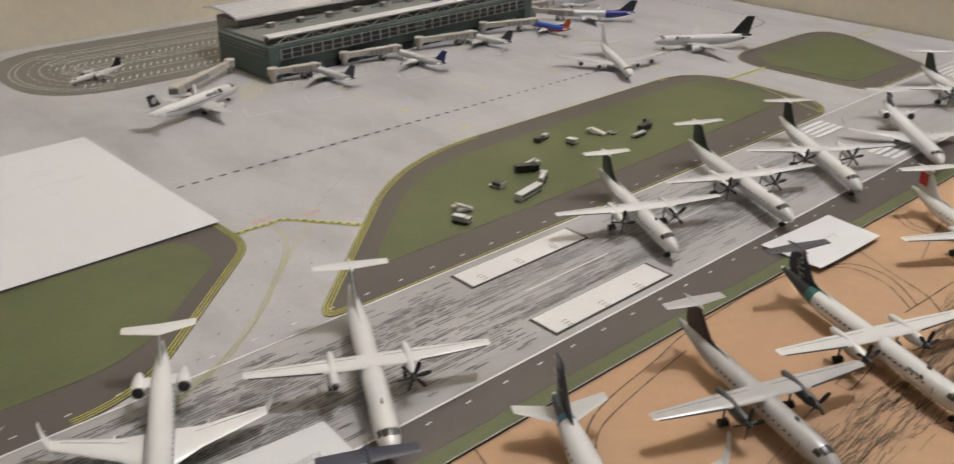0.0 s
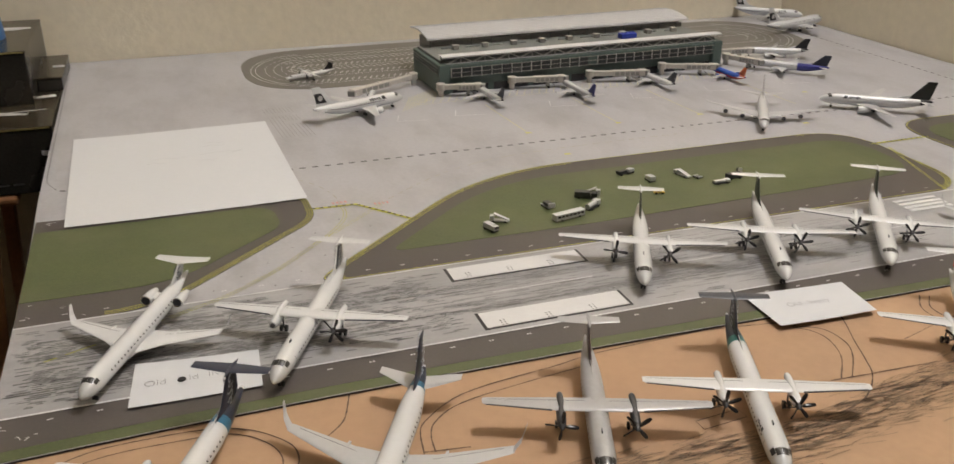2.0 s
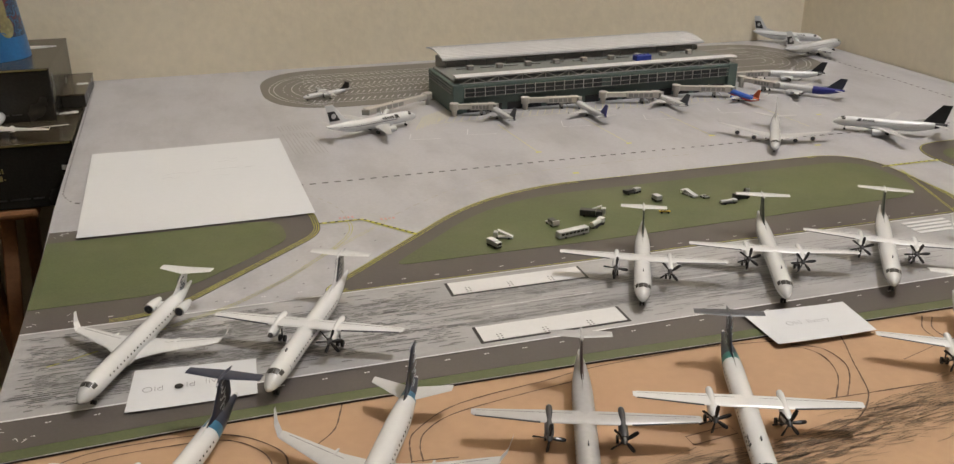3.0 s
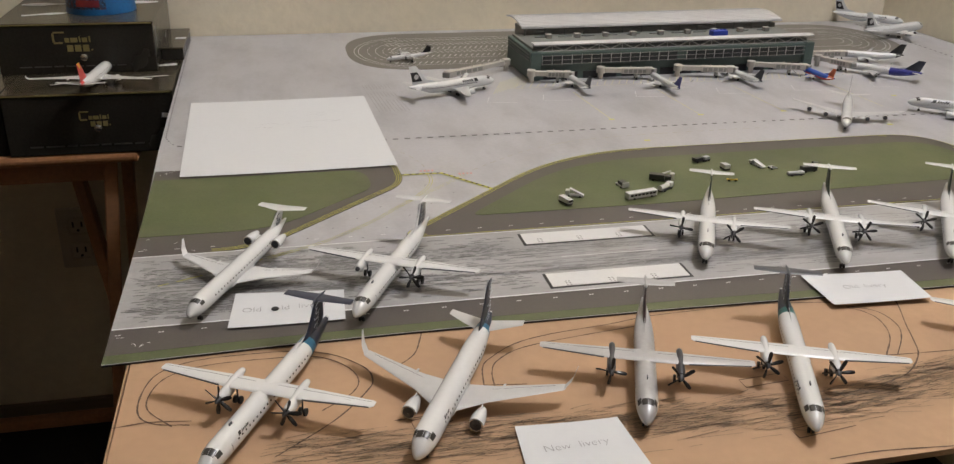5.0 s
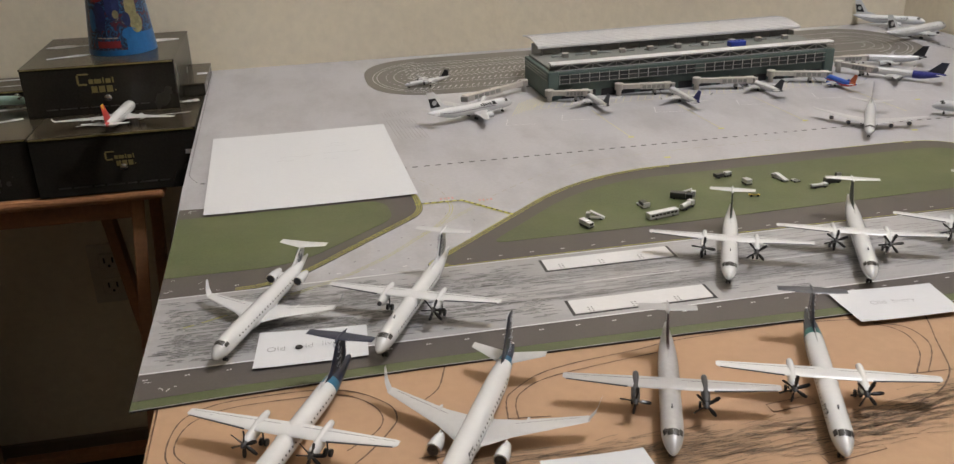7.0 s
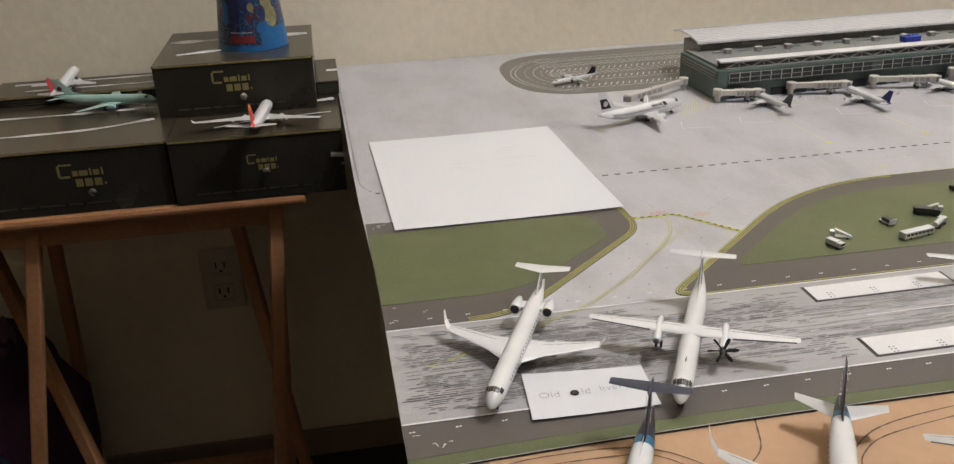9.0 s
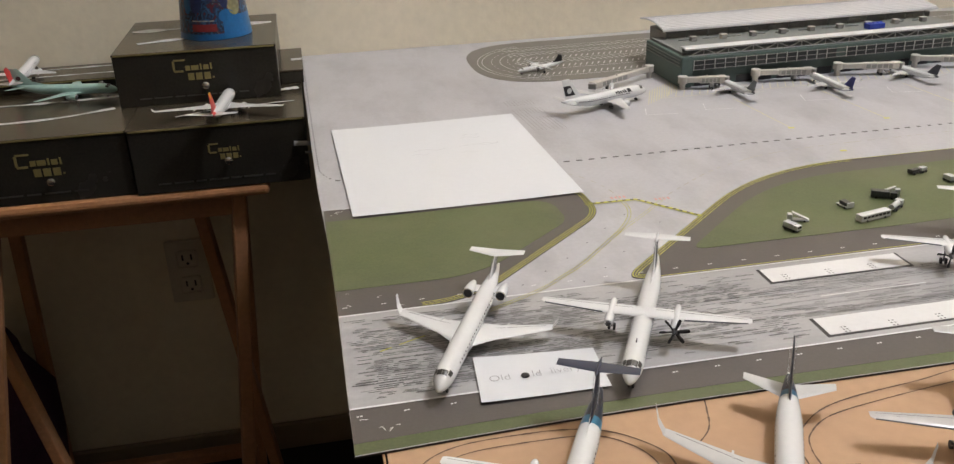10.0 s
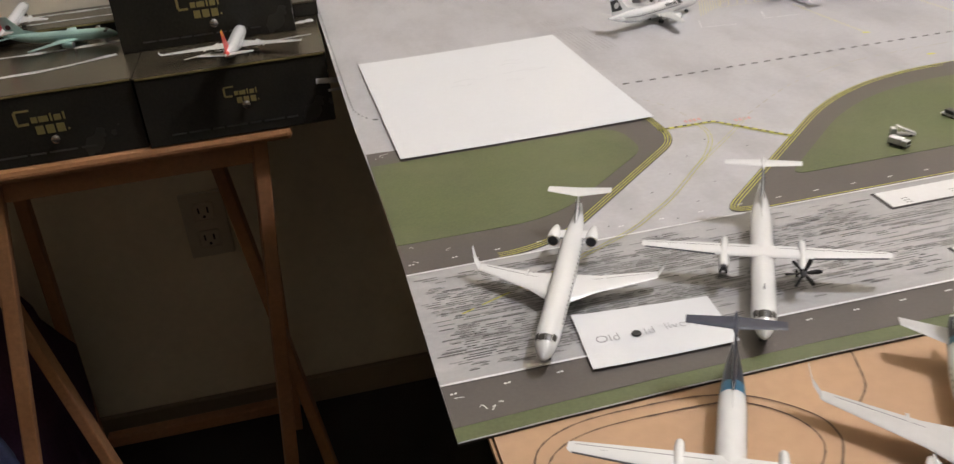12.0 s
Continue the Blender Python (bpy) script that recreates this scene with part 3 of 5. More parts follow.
# parking lot, gates
lot = part("parking_lot", slab(rounded([(0.232, 0.748, 0.11), (1.175, 0.748, 0.11), (1.175, 0.995, 0.11), (0.232, 0.995, 0.11)], 12), 0, Z1), LOT, mat, "dark printed car park")
bm = bmesh.new()
for y in (0.775, 0.815, 0.8685, 0.921, 0.955):
    add_ribbon(bm, [(0.3, y), (1.1, y)], 0.0011, Z2)
for y, lean in ((0.829, 0.003), (0.855, -0.003), (0.882, 0.003), (0.908, -0.003), (0.788, 0.003), (0.94, -0.003)):
    for k in range(62):
        x = 0.3 + k * 0.0088
        add_ribbon(bm, [(x - lean, y - 0.0062), (x + lean, y + 0.0062)], 0.0015, Z2 + 0.0001)
for rr in (0.107, 0.1, 0.085, 0.072, 0.06, 0.045, 0.03):
    add_ribbon(bm, [(0.345 - rr * math.cos(a) * 0.95, 0.863 + rr * math.sin(a)) for a in np.linspace(-1.35, 1.35, 26)], 0.0009, Z2, dash=0.01, gap=0.004 if rr in (0.085, 0.06) else 0.0)
    add_ribbon(bm, [(1.06 + rr * math.cos(a) * 0.95, 0.863 + rr * math.sin(a)) for a in np.linspace(-1.35, 1.35, 26)], 0.0009, Z2, dash=0.01, gap=0.004 if rr in (0.085, 0.06) else 0.0)
tagged(part("stall_marking", bm, PRINT_WHITE, lot, "fine white stall lines"), kind="stuff")
bm = bmesh.new()
for k in range(46):
    x = 0.44 + k * 0.0108
    add_ribbon(bm, [(x, 0.63), (x + 0.012, 0.655)], 0.0012, Z1)
for k in range(12):
    add_ribbon(bm, [(0.405 + k * 0.005, 0.605 + k * 0.004), (0.43 + k * 0.005, 0.665 + k * 0.004)], 0.0012, Z1)
add_ribbon(bm, [(0.43, 0.627), (0.94, 0.627)], 0.0012, Z1)
tagged(part("gate_hatching", bm, PRINT_HATCH, mat, "pale yellow hatched gate zone"), kind="stuff")
for x in (0.52, 0.64, 0.755, 0.9):
    part("lead_in_line", ribbon([(x - 0.006, 0.6), (x - 0.003, 0.55), (x + 0.002, 0.474)], 0.0012, Z1), PRINT_PALE, mat)
for x, y in ((0.5225, 0.472), (0.642, 0.474), (0.757, 0.474), (0.535, 0.388), (0.86, 0.4), (0.95, 0.52)):
    part("stand_mark", ribbon([(x - 0.0035, y), (x + 0.0035, y - 0.001)], 0.004, Z1 + 0.0001), PRINT_YELLOW, mat)
for x in (0.395, 0.47, 0.6, 0.72, 0.835, 0.96):
    part("stand_line", ribbon([(x, 0.59), (x - 0.008, 0.565), (x + 0.03, 0.56)], 0.0009, Z1), PRINT_WHITE, mat)
bm = bmesh.new()
for k in range(9):
    add_ribbon(bm, [(0.236 + k * 0.0042, 0.672), (0.246 + k * 0.0048, 0.53)], 0.0006, Z1, dash=0.03, gap=0.004)
tagged(part("fine_guide_print", bm, PRINT_SMEAR, mat), kind="stuff")
bm = bmesh.new()
for x, y in ((0.262, 0.326), (0.3, 0.312)):
    for k in range(4):
        add_ribbon(bm, [(x + k * 0.004, y), (x + k * 0.004, y + 0.005)], 0.0022, Z1)
tagged(part("hold_sign_print", bm, PRINT_RED, mat, "pale red printed bars"), kind="stuff")


# ---- papers ----
def writing(text, size, parent, x, y, z, turn=0.0, material=PENWRITE):
    cu = bpy.data.curves.new("writing", "FONT")
    cu.body, cu.size, cu.align_x, cu.align_y, cu.extrude = text, size, "CENTER", "CENTER", 0.00003
    cu.offset = -0.0002
    tmp = new("writing", cu)
    me = bpy.data.meshes.new_from_object(tmp)
    bpy.data.objects.remove(tmp)
    me.materials.clear()
    me.materials.append(material)
    ob = new("writing", me)
    ob.parent, ob.matrix_basis = parent, pose(x, y, z, 0, 0, turn)
    return ob


def paper(name, label, corners, z, lift, seed):
    """A sheet of paper, slightly curled: corners in order, height of its lift at the far end."""
    ob = thing(name, label, "paper")
    rng = random.Random(seed)
    bm = bmesh.new()
    n = 14
    a, b, c, d = [Vector((*p, 0)) for p in corners]
    grid = []
    for i in range(n + 1):
        row = []
        for j in range(n + 1):
            u, v = i / n, j / n
            p = a.lerp(b, u).lerp(d.lerp(c, u), v)
            p.z = z + 0.0004 + lift * ((2 * u - 1) ** 2 * 0.5 + (v - 0.4) ** 2) + 0.0002 * math.sin(5 * u + seed) * math.sin(4 * v)
            row.append(bm.verts.new(p))
        grid.append(row)
    for i in range(n):
        for j in range(n):
            bm.faces.new((grid[i][j], grid[i + 1][j], grid[i + 1][j + 1], grid[i][j + 1]))
    part("sheet", bm, PAPER, ob, smooth=40)
    return ob


big = paper("paper_sheet", "blank white letter paper lying on the apron", [(0.0225, 0.3435), (0.2405, 0.345), (0.2325, 0.6105), (0.0165, 0.608)], 0.001, 0.0016, 1)
bm = bmesh.new()
for k, (x, y, w) in enumerate(((0.1, 0.505, 0.035), (0.155, 0.535, 0.024), (0.16, 0.545, 0.018), (0.15, 0.508, 0.045), (0.148, 0.487, 0.02), (0.172, 0.51, 0.022), (0.095, 0.492, 0.02))):
    add_ribbon(bm, smooth_path([(x, y), (x + w * 0.4, y + 0.003), (x + w * 0.7, y - 0.002), (x + w, y + 0.002)], 4), 0.0006, 0.0027)
part("faint_scrawl", bm, paint("faint_pencil", (0.52, 0.53, 0.55), 0.8), big)
note = paper("paper_note", "white paper note reading old old livery", [(0.078, 0.034), (0.160, 0.0325), (0.1625, 0.0775), (0.0825, 0.085)], 0.001, 0.0012, 2)
for word, x, y in (("Old", 0.0945, 0.0573), ("ld", 0.1185, 0.0568), ("livery", 0.1375, 0.0572)):
    writing(word, 0.0092, note, x, y, 0.0022, -1)
part("ink_blot", tube((0.111, 0.057, 0.0018), (0.111, 0.057, 0.0023), 0.0029, 0.0026, 14), BLACKP, note, "dark ink blot")
note = paper("paper_note", "white paper note reading old livery at the mat edge", [(0.523, -0.0115), (0.6055, -0.0145), (0.611, 0.0315), (0.5235, 0.0375)], 0.0012, 0.0012, 3)
writing("Old  livery", 0.0085, note, 0.564, 0.0115, 0.0026, -3)
note = paper("paper_note", "white paper note reading new livery on cardboard", [(0.2445, -0.158), (0.3155, -0.161), (0.312, -0.113), (0.248, -0.111)], CZ + 0.0009, 0.0012, 4)
writing("New  livery", 0.0085, note, 0.279, -0.1345, CZ + 0.0022, 2)


# ---- model aircraft ----
def fuselage_shape(L, R, nose, tail, drop, rise, zc):
    def f(x):
        r, z = R, zc
        if x < nose:
            t = x / nose
            r, z = R * max(0.0, 1 - (1 - t) ** 2.1) ** 0.62, zc - drop * (1 - t) ** 2
        elif x > L - tail:
            t = (x - L + tail) / tail
            r, z = R * (1 - 0.88 * t ** 1.7), zc + rise * t ** 1.35
        return r, z
    return f


def skin(shape, L, x, a, off=0.0):
    r, z = shape(x)
    return Vector((L / 2 - x, (r + off) * math.sin(a), z + (r + off) * math.cos(a)))


def patch(shape, L, x0, x1, a0, a1, s, off, nx=6, na=6, slant=0.0):
    """A piece of printed skin between two stations and two angles."""
    bm = bmesh.new()
    rows = []
    for i in range(nx + 1):
        rows.append([bm.verts.new(s * skin(shape, L, x0 + (x1 - x0) * i / nx + slant * (j / na - 0.5), a0 + (a1 - a0) * j / na, off)) for j in range(na + 1)])
    for i in range(nx):
        for j in range(na):
            bm.faces.new((rows[i][j], rows[i + 1][j], rows[i + 1][j + 1], rows[i][j + 1]))
    return bm


def foil(stations, L, s, side=1, upright=False):
    """A wing or fin from rows of (span place, leading edge from the nose, chord, height, thickness)."""
    sec = [(0, 0), (0.04, 0.5), (0.2, 0.95), (0.45, 1.0), (0.75, 0.55), (1, 0.08), (1, -0.08), (0.7, -0.4), (0.3, -0.7), (0.05, -0.45)]
    rings = []
    for p, le, ch, h, th in stations:
        ring = []
        for u, w in sec:
            x, t = L / 2 - le - ch * u, w * th * ch / 2
            ring.append(s * (Vector((x, t, p)) if upright else Vector((x, side * p, h + t))))
        rings.append(ring)
    return loft(rings)


def window_rows(plane, shape, L, s, x0, x1, step, a, material=GLASSP, gap=None):
    for sg in (1, -1):
        bm = bmesh.new()
        n = int((x1 - x0) / step)
        for k in range(n):
            x = x0 + k * step
            if gap and gap[0] < x < gap[1]:
                continue
            q = [skin(shape, L, x + dx, sg * (a + da), 0.03) * s for dx, da in ((0, -0.085), (0.3, -0.085), (0.3, 0.085), (0, 0.085))]
            bm.faces.new([bm.verts.new(v) for v in q])
        tagged(part("window_band", bm, material, plane), kind="stuff")


def wheels(plane, s, x, y, top, r=0.45, w=0.3, twin=0.35):
    leg = part("landing_gear", tube(s * Vector((x, y, top)), s * Vector((x, y, r)), s * 0.13, s * 0.1, 8), GUNMETAL, plane)
    for dy in (-twin, twin):
        part("wheel", tube(s * Vector((x, y + dy - w / 2, r)), s * Vector((x, y + dy + w / 2, r)), s * r, s * r, 14), RUBBER, leg)


def turbofan(plane, s, x, y, z, length, r, material, pylon_top=None, rim=CHROME):
    """A jet engine with open intake; x is the intake lip."""
    o = s * Vector((x, y, z))
    prof = [(-0.0, 0.86), (0.02, 0.95), (-0.1 * length / r, 1.02), (-0.45 * length / r, 1.0), (-0.8 * length / r, 0.74), (-length / r, 0.5)]
    nac = part("engine_nacelle", loft(revolve([(px * r * s, pr * r * s) for px, pr in prof], o)), material, plane, smooth=40)
    part("intake_lip", loft(revolve([(px * r * s, pr * r * s) for px, pr in ((-0.06, 1.03), (0.05, 0.985), (0.085, 0.92), (0.05, 0.84), (0.028, 0.8))], o), cap=False), rim, nac, smooth=40)
    part("fan", loft(revolve([(px * r * s, pr * r * s) for px, pr in ((0.03, 0.8), (0.04, 0.3), (0.1, 0.12), (0.14, 0.02))], o), cap=False), GUNMETAL, nac, "dark fan face")
    part("exhaust_cone", loft(revolve([(-(length + e) * s, q * r * s) for e, q in ((-0.02, 0.42), (0.25 * r, 0.3), (0.7 * r, 0.05))], o)), GUNMETAL, nac)
    if pylon_top:
        add = box(o.x - length * s * 0.95, o.x - length * s * 0.12, o.y - 0.07 * s, o.y + 0.07 * s, o.z + 0.6 * r * s, pylon_top * s)
        part("pylon", add, material, nac)


BLADES = {}


def propeller(plane, s, x, y, z, radius, n, turn, material=BLACKP):
    hub = part("propeller", loft(revolve([(px * s, pr * s) for px, pr in ((-0.25, 0.42), (0.0, 0.42), (0.45, 0.26), (0.75, 0.04))], (0, 0, 0), 12)), GUNMETAL, plane, "dark propeller hub", smooth=50)
    hub.location = s * Vector((x, y, z))
    if (s, radius) not in BLADES:
        rings = []
        for p, w, th, tw in ((0.3, 0.16, 0.12, 60), (0.8, 0.24, 0.1, 45), (1.5, 0.26, 0.06, 30), (radius * 0.97, 0.18, 0.04, 20), (radius, 0.06, 0.03, 20)):
            c, q = math.cos(radians(tw)), math.sin(radians(tw))
            rings.append([Vector((u * q + v * c, u * c - v * q, p)) * s for u, v in ((-w, 0), (0, th), (w, 0), (0, -th))])
        BLADES[s, radius] = mesh_of(loft(rings), "blade", material)
    for k in range(n):
        b = new("blade", BLADES[s, radius])
        b.parent, b.matrix_basis = hub, pose(0, 0, 0, turn + k * 360 / n)


def place(x, y, z, heading):
    return pose(x, y, z, 0, 0, heading)


def fin_pattern(plane, s, x, z0, z1, w, lean, y, ink=None):
    """Plain pale curls printed on both sides of a fin."""
    for sd in (1, -1):
        bm = bmesh.new()
        for k in range(5):
            q = k / 4
            zc, xc = z0 + (z1 - z0) * q, x + lean * (z1 - z0) * q / 2 - 0.2 * (k % 2)
            pts = [(xc + w * 0.42 * math.cos(a) - 0.3 * math.sin(a), zc + 0.34 * math.sin(a)) for a in np.linspace(0.4 + k, 4.2 + k, 9)]
            for (ax, az), (bx2, bz) in zip(pts, pts[1:]):
                d = Vector((bx2 - ax, bz - az)).normalized() * 0.1
                vs = [bm.verts.new(s * Vector((px, sd * y, pz))) for px, pz in ((ax + d.y, az - d.x), (bx2 + d.y, bz - d.x), (bx2 - d.y, bz + d.x), (ax - d.y, az + d.x))]
                bm.faces.new(vs)
        tagged(part("fin_curl", bm, ink or CURL, plane, "pale curl print" if ink is None else "dark curl print"), kind="stuff")


CURL = paint("pale_blue_fin_print", (0.42, 0.47, 0.55), 0.35, 0.1, 40, 300)


def turboprop(label, nose, heading, ground, L=33.6, s=1 / 200, body=WHITE, fin=DARKGREEN, tail=WHITE, nacelle=WHITE, rear=None, titles=None, blades=6, emblem=None, wing=WHITE, rear_label="", props=(1, -1), glass=GLASSP, curls=None):
    h = radians(heading)
    plane = thing("model_aircraft", label, "model aircraft", place(nose[0] - math.cos(h) * L * s / 2, nose[1] - math.sin(h) * L * s / 2, ground, heading), "model aircraft")
    d = L - 32.8
    short = L < 30
    wx, half, th = (11.1, 13.75, 4.05) if short else (13.71 + (d - 0.8) * 0.45, 13.97, 4.78)
    shape = fuselage_shape(L, 1.38, 4.6, 10.5, 0.45, 1.0, 2.55)
    xs = [0.02, 0.1, 0.25, 0.5, 0.8, 1.1, 1.4, 1.7, 2.0, 2.3, 2.6, 2.9, 3.2, 3.6, 4.0, 4.6] + list(np.linspace(6.5, L - 10.5, 6)) + list(np.linspace(L - 9.5, L - 0.05, 12))
    part("fuselage", loft([[s * skin(shape, L, x, k * math.tau / 40) for k in range(40)] for x in xs]), body, plane, smooth=50)
    part("wing_fairing", loft([[s * Vector((L / 2 - x, 1.32 * q * math.sin(k * math.tau / 16), 3.1 + 0.85 * q * math.cos(k * math.tau / 16))) for k in range(16)] for x, q in ((wx - 1.8, 0.3), (wx - 1.0, 0.75), (wx, 0.98), (wx + 3, 0.98), (wx + 5, 0.7), (wx + 6.5, 0.25))]), body, plane, smooth=50)
    for sd in (1, -1):
        w = part("wing", foil([(0.0, wx + 0.05, 2.85, 3.78, 0.16), (4.6, wx + 0.1, 2.75, 3.8, 0.15), (half - 0.4, wx + 1.0, 1.5, 3.9, 0.12), (half, wx + 1.35, 1.0, 3.91, 0.08)], L, s, sd), wing, plane, smooth=40)
        part("deicer_boot", foil([(5.4, wx + 0.1, 0.42, 3.8, 0.5), (half - 0.5, wx + 0.97, 0.3, 3.89, 0.45)], L, s, sd), SLATE, w, "dark leading-edge boot")
        part("flap_gap", foil([(1.5, wx + 2.1, 0.07, 3.91, 0.6), (4.6, wx + 2.1, 0.07, 3.92, 0.6), (half - 0.6, wx + 2.1, 0.06, 3.945, 0.6)], L, s, sd), SLATE, w, "dark flap line")
        part("aileron_mark", foil([(9.2, wx + 1.55, 0.16, 3.945, 0.5), (11.0, wx + 1.6, 0.16, 3.95, 0.5)], L, s, sd), SLATE, w)
        fore, slim = (1.75, 0.84) if short else (1.6, 0.92)
        nl = (fore + (3.9 if short else 4.4)) / 9.05
        nx = L / 2 - (wx - fore)
        nac = loft([[s * Vector((nx - x * nl, sd * 4.35 + slim * ry * math.sin(k * math.tau / 16), z - 0.1 + (1 - slim) * 0.6 + slim * rz * math.cos(k * math.tau / 16))) for k in range(16)] for x, ry, rz, z in ((0, 0.5, 0.5, 3.25), (0.4, 0.64, 0.68, 3.22), (1.5, 0.7, 0.86, 3.17), (3.9, 0.68, 1.0, 3.27), (4.6, 0.64, 0.98, 3.36), (6.2, 0.56, 0.78, 3.58), (7.6, 0.5, 0.56, 3.74), (8.5, 0.44, 0.44, 3.76), (8.9, 0.3, 0.3, 3.76), (9.05, 0.12, 0.1, 3.76))])
        part("engine_nacelle", nac, nacelle, plane, smooth=45)
        if sd in props:
            propeller(plane, s, nx + 0.25, sd * 4.35, 3.15, 2.0, blades, 17 + 23 * sd)
        else:
            part("bare_hub", tube(s * Vector((nx - 0.1, sd * 4.35, 3.15)), s * Vector((nx + 0.3, sd * 4.35, 3.15)), s * 0.4, s * 0.3, 12), GUNMETAL, plane, "dark bare propeller hub")
        wheels(plane, s, nx - 6.0 * nl, sd * 4.35, 3.0, 0.5)
    wheels(plane, s, L / 2 - 2.6, 0, 2.0, 0.36, 0.25, 0.25)
    part("fin", foil([(3.7, L - 9.2, 7.2, 0, 0.07), (4.6, L - 6.6, 5.2, 0, 0.1), (7.65 - 0.3 * short, L - 4.0, 2.7, 0, 0.1)], L, s, upright=True), fin, plane, smooth=40)
    part("dorsal_fin", foil([(3.5, L - 13.5, 6.0, 0, 0.03), (4.35, L - 8.2, 1.0, 0, 0.1)], L, s, upright=True), body, plane)
    part("fin_bullet", loft([[s * Vector((L / 2 - (L - 4.5) - x, r * math.sin(k * math.tau / 10), 7.72 - 0.3 * short + r * math.cos(k * math.tau / 10))) for k in range(10)] for x, r in ((0, 0.03), (0.7, 0.26), (2.5, 0.3), (4.1, 0.05))]), tail, plane, smooth=50)
    for sd in (1, -1):
        part("tailplane", foil([(0, L - 3.7, 2.2, 7.78 - 0.3 * short, 0.12), (th, L - 3.2, 1.4, 7.8 - 0.3 * short, 0.1)], L, s, sd), tail, plane, smooth=40)
    if curls:
        part("fin_stripe", foil([(4.45, L - 6.3, 2.0, 0, 0.3), (7.6, L - 3.95, 1.1, 0, 0.3)], L, s, upright=True), curls, plane, "dark stripe on the fin")
        fin_pattern(plane, s, L / 2 - L + 4.6, 4.6, 7.0, 2.0, -0.75, 0.31, curls)
    if emblem:
        for sd in (1, -1):
            part("fin_emblem", box(s * (L / 2 - L + 1.6), s * (L / 2 - L + 3.6), s * (0.2 if sd > 0 else -0.26), s * (0.26 if sd > 0 else -0.2), s * 4.9, s * 7.0, s * 0.02), emblem, plane)
    if rear:
        part("rear_band", patch(shape, L, L - 8.0, L - 6.3, -math.pi, math.pi, s, 0.025, 8, 28, 0.0), rear, plane, rear_label, smooth=50)
        part("tail_cone_paint", patch(shape, L, L - 6.5, L - 0.6, -math.pi, math.pi, s, 0.035, 10, 28, 0.0), fin, plane, "navy painted tail cone", smooth=50)
        fin_pattern(plane, s, L / 2 - L + 4.6, 4.4, 7.2, 1.5, -0.75, 0.31)
    for sd in (1, -1):
        part("cockpit_window", patch(shape, L, 2.0, 2.95, sd * 0.012, sd * 0.6, s, 0.045, 6, 8), GLASSP, plane)
        part("cockpit_window", patch(shape, L, 2.3, 3.2, sd * 0.64, sd * 1.1, s, 0.045, 6, 6), GLASSP, plane)
        part("door_outline", patch(shape, L, 4.9, 5.0, sd * 1.1, sd * 1.75, s, 0.03, 1, 4), SLATE, plane)
    part("roof_antenna", box(s * (L / 2 - 7.4), s * (L / 2 - 6.8), s * -0.06, s * 0.06, s * 3.9, s * 4.25), SLATE, plane)
    window_rows(plane, shape, L, s, 6.2, L - 8.5, 0.85, 1.3, glass)
    if titles:
        for sd in (1, -1):
            x = 6.6
            for w, ht in ((1.0, 0.3), (0.35, 0.22), (0.5, 0.16), (0.5, 0.16), (0.4, 0.24), (0.5, 0.16)):
                part("title_bar", patch(shape, L, x, x + w * 0.5, sd * (1.05 - ht * 0.6), sd * (1.05 + ht * 0.4), s, 0.032, 2, 3, -0.2), titles, plane)
                x += w * 0.72
    return plane


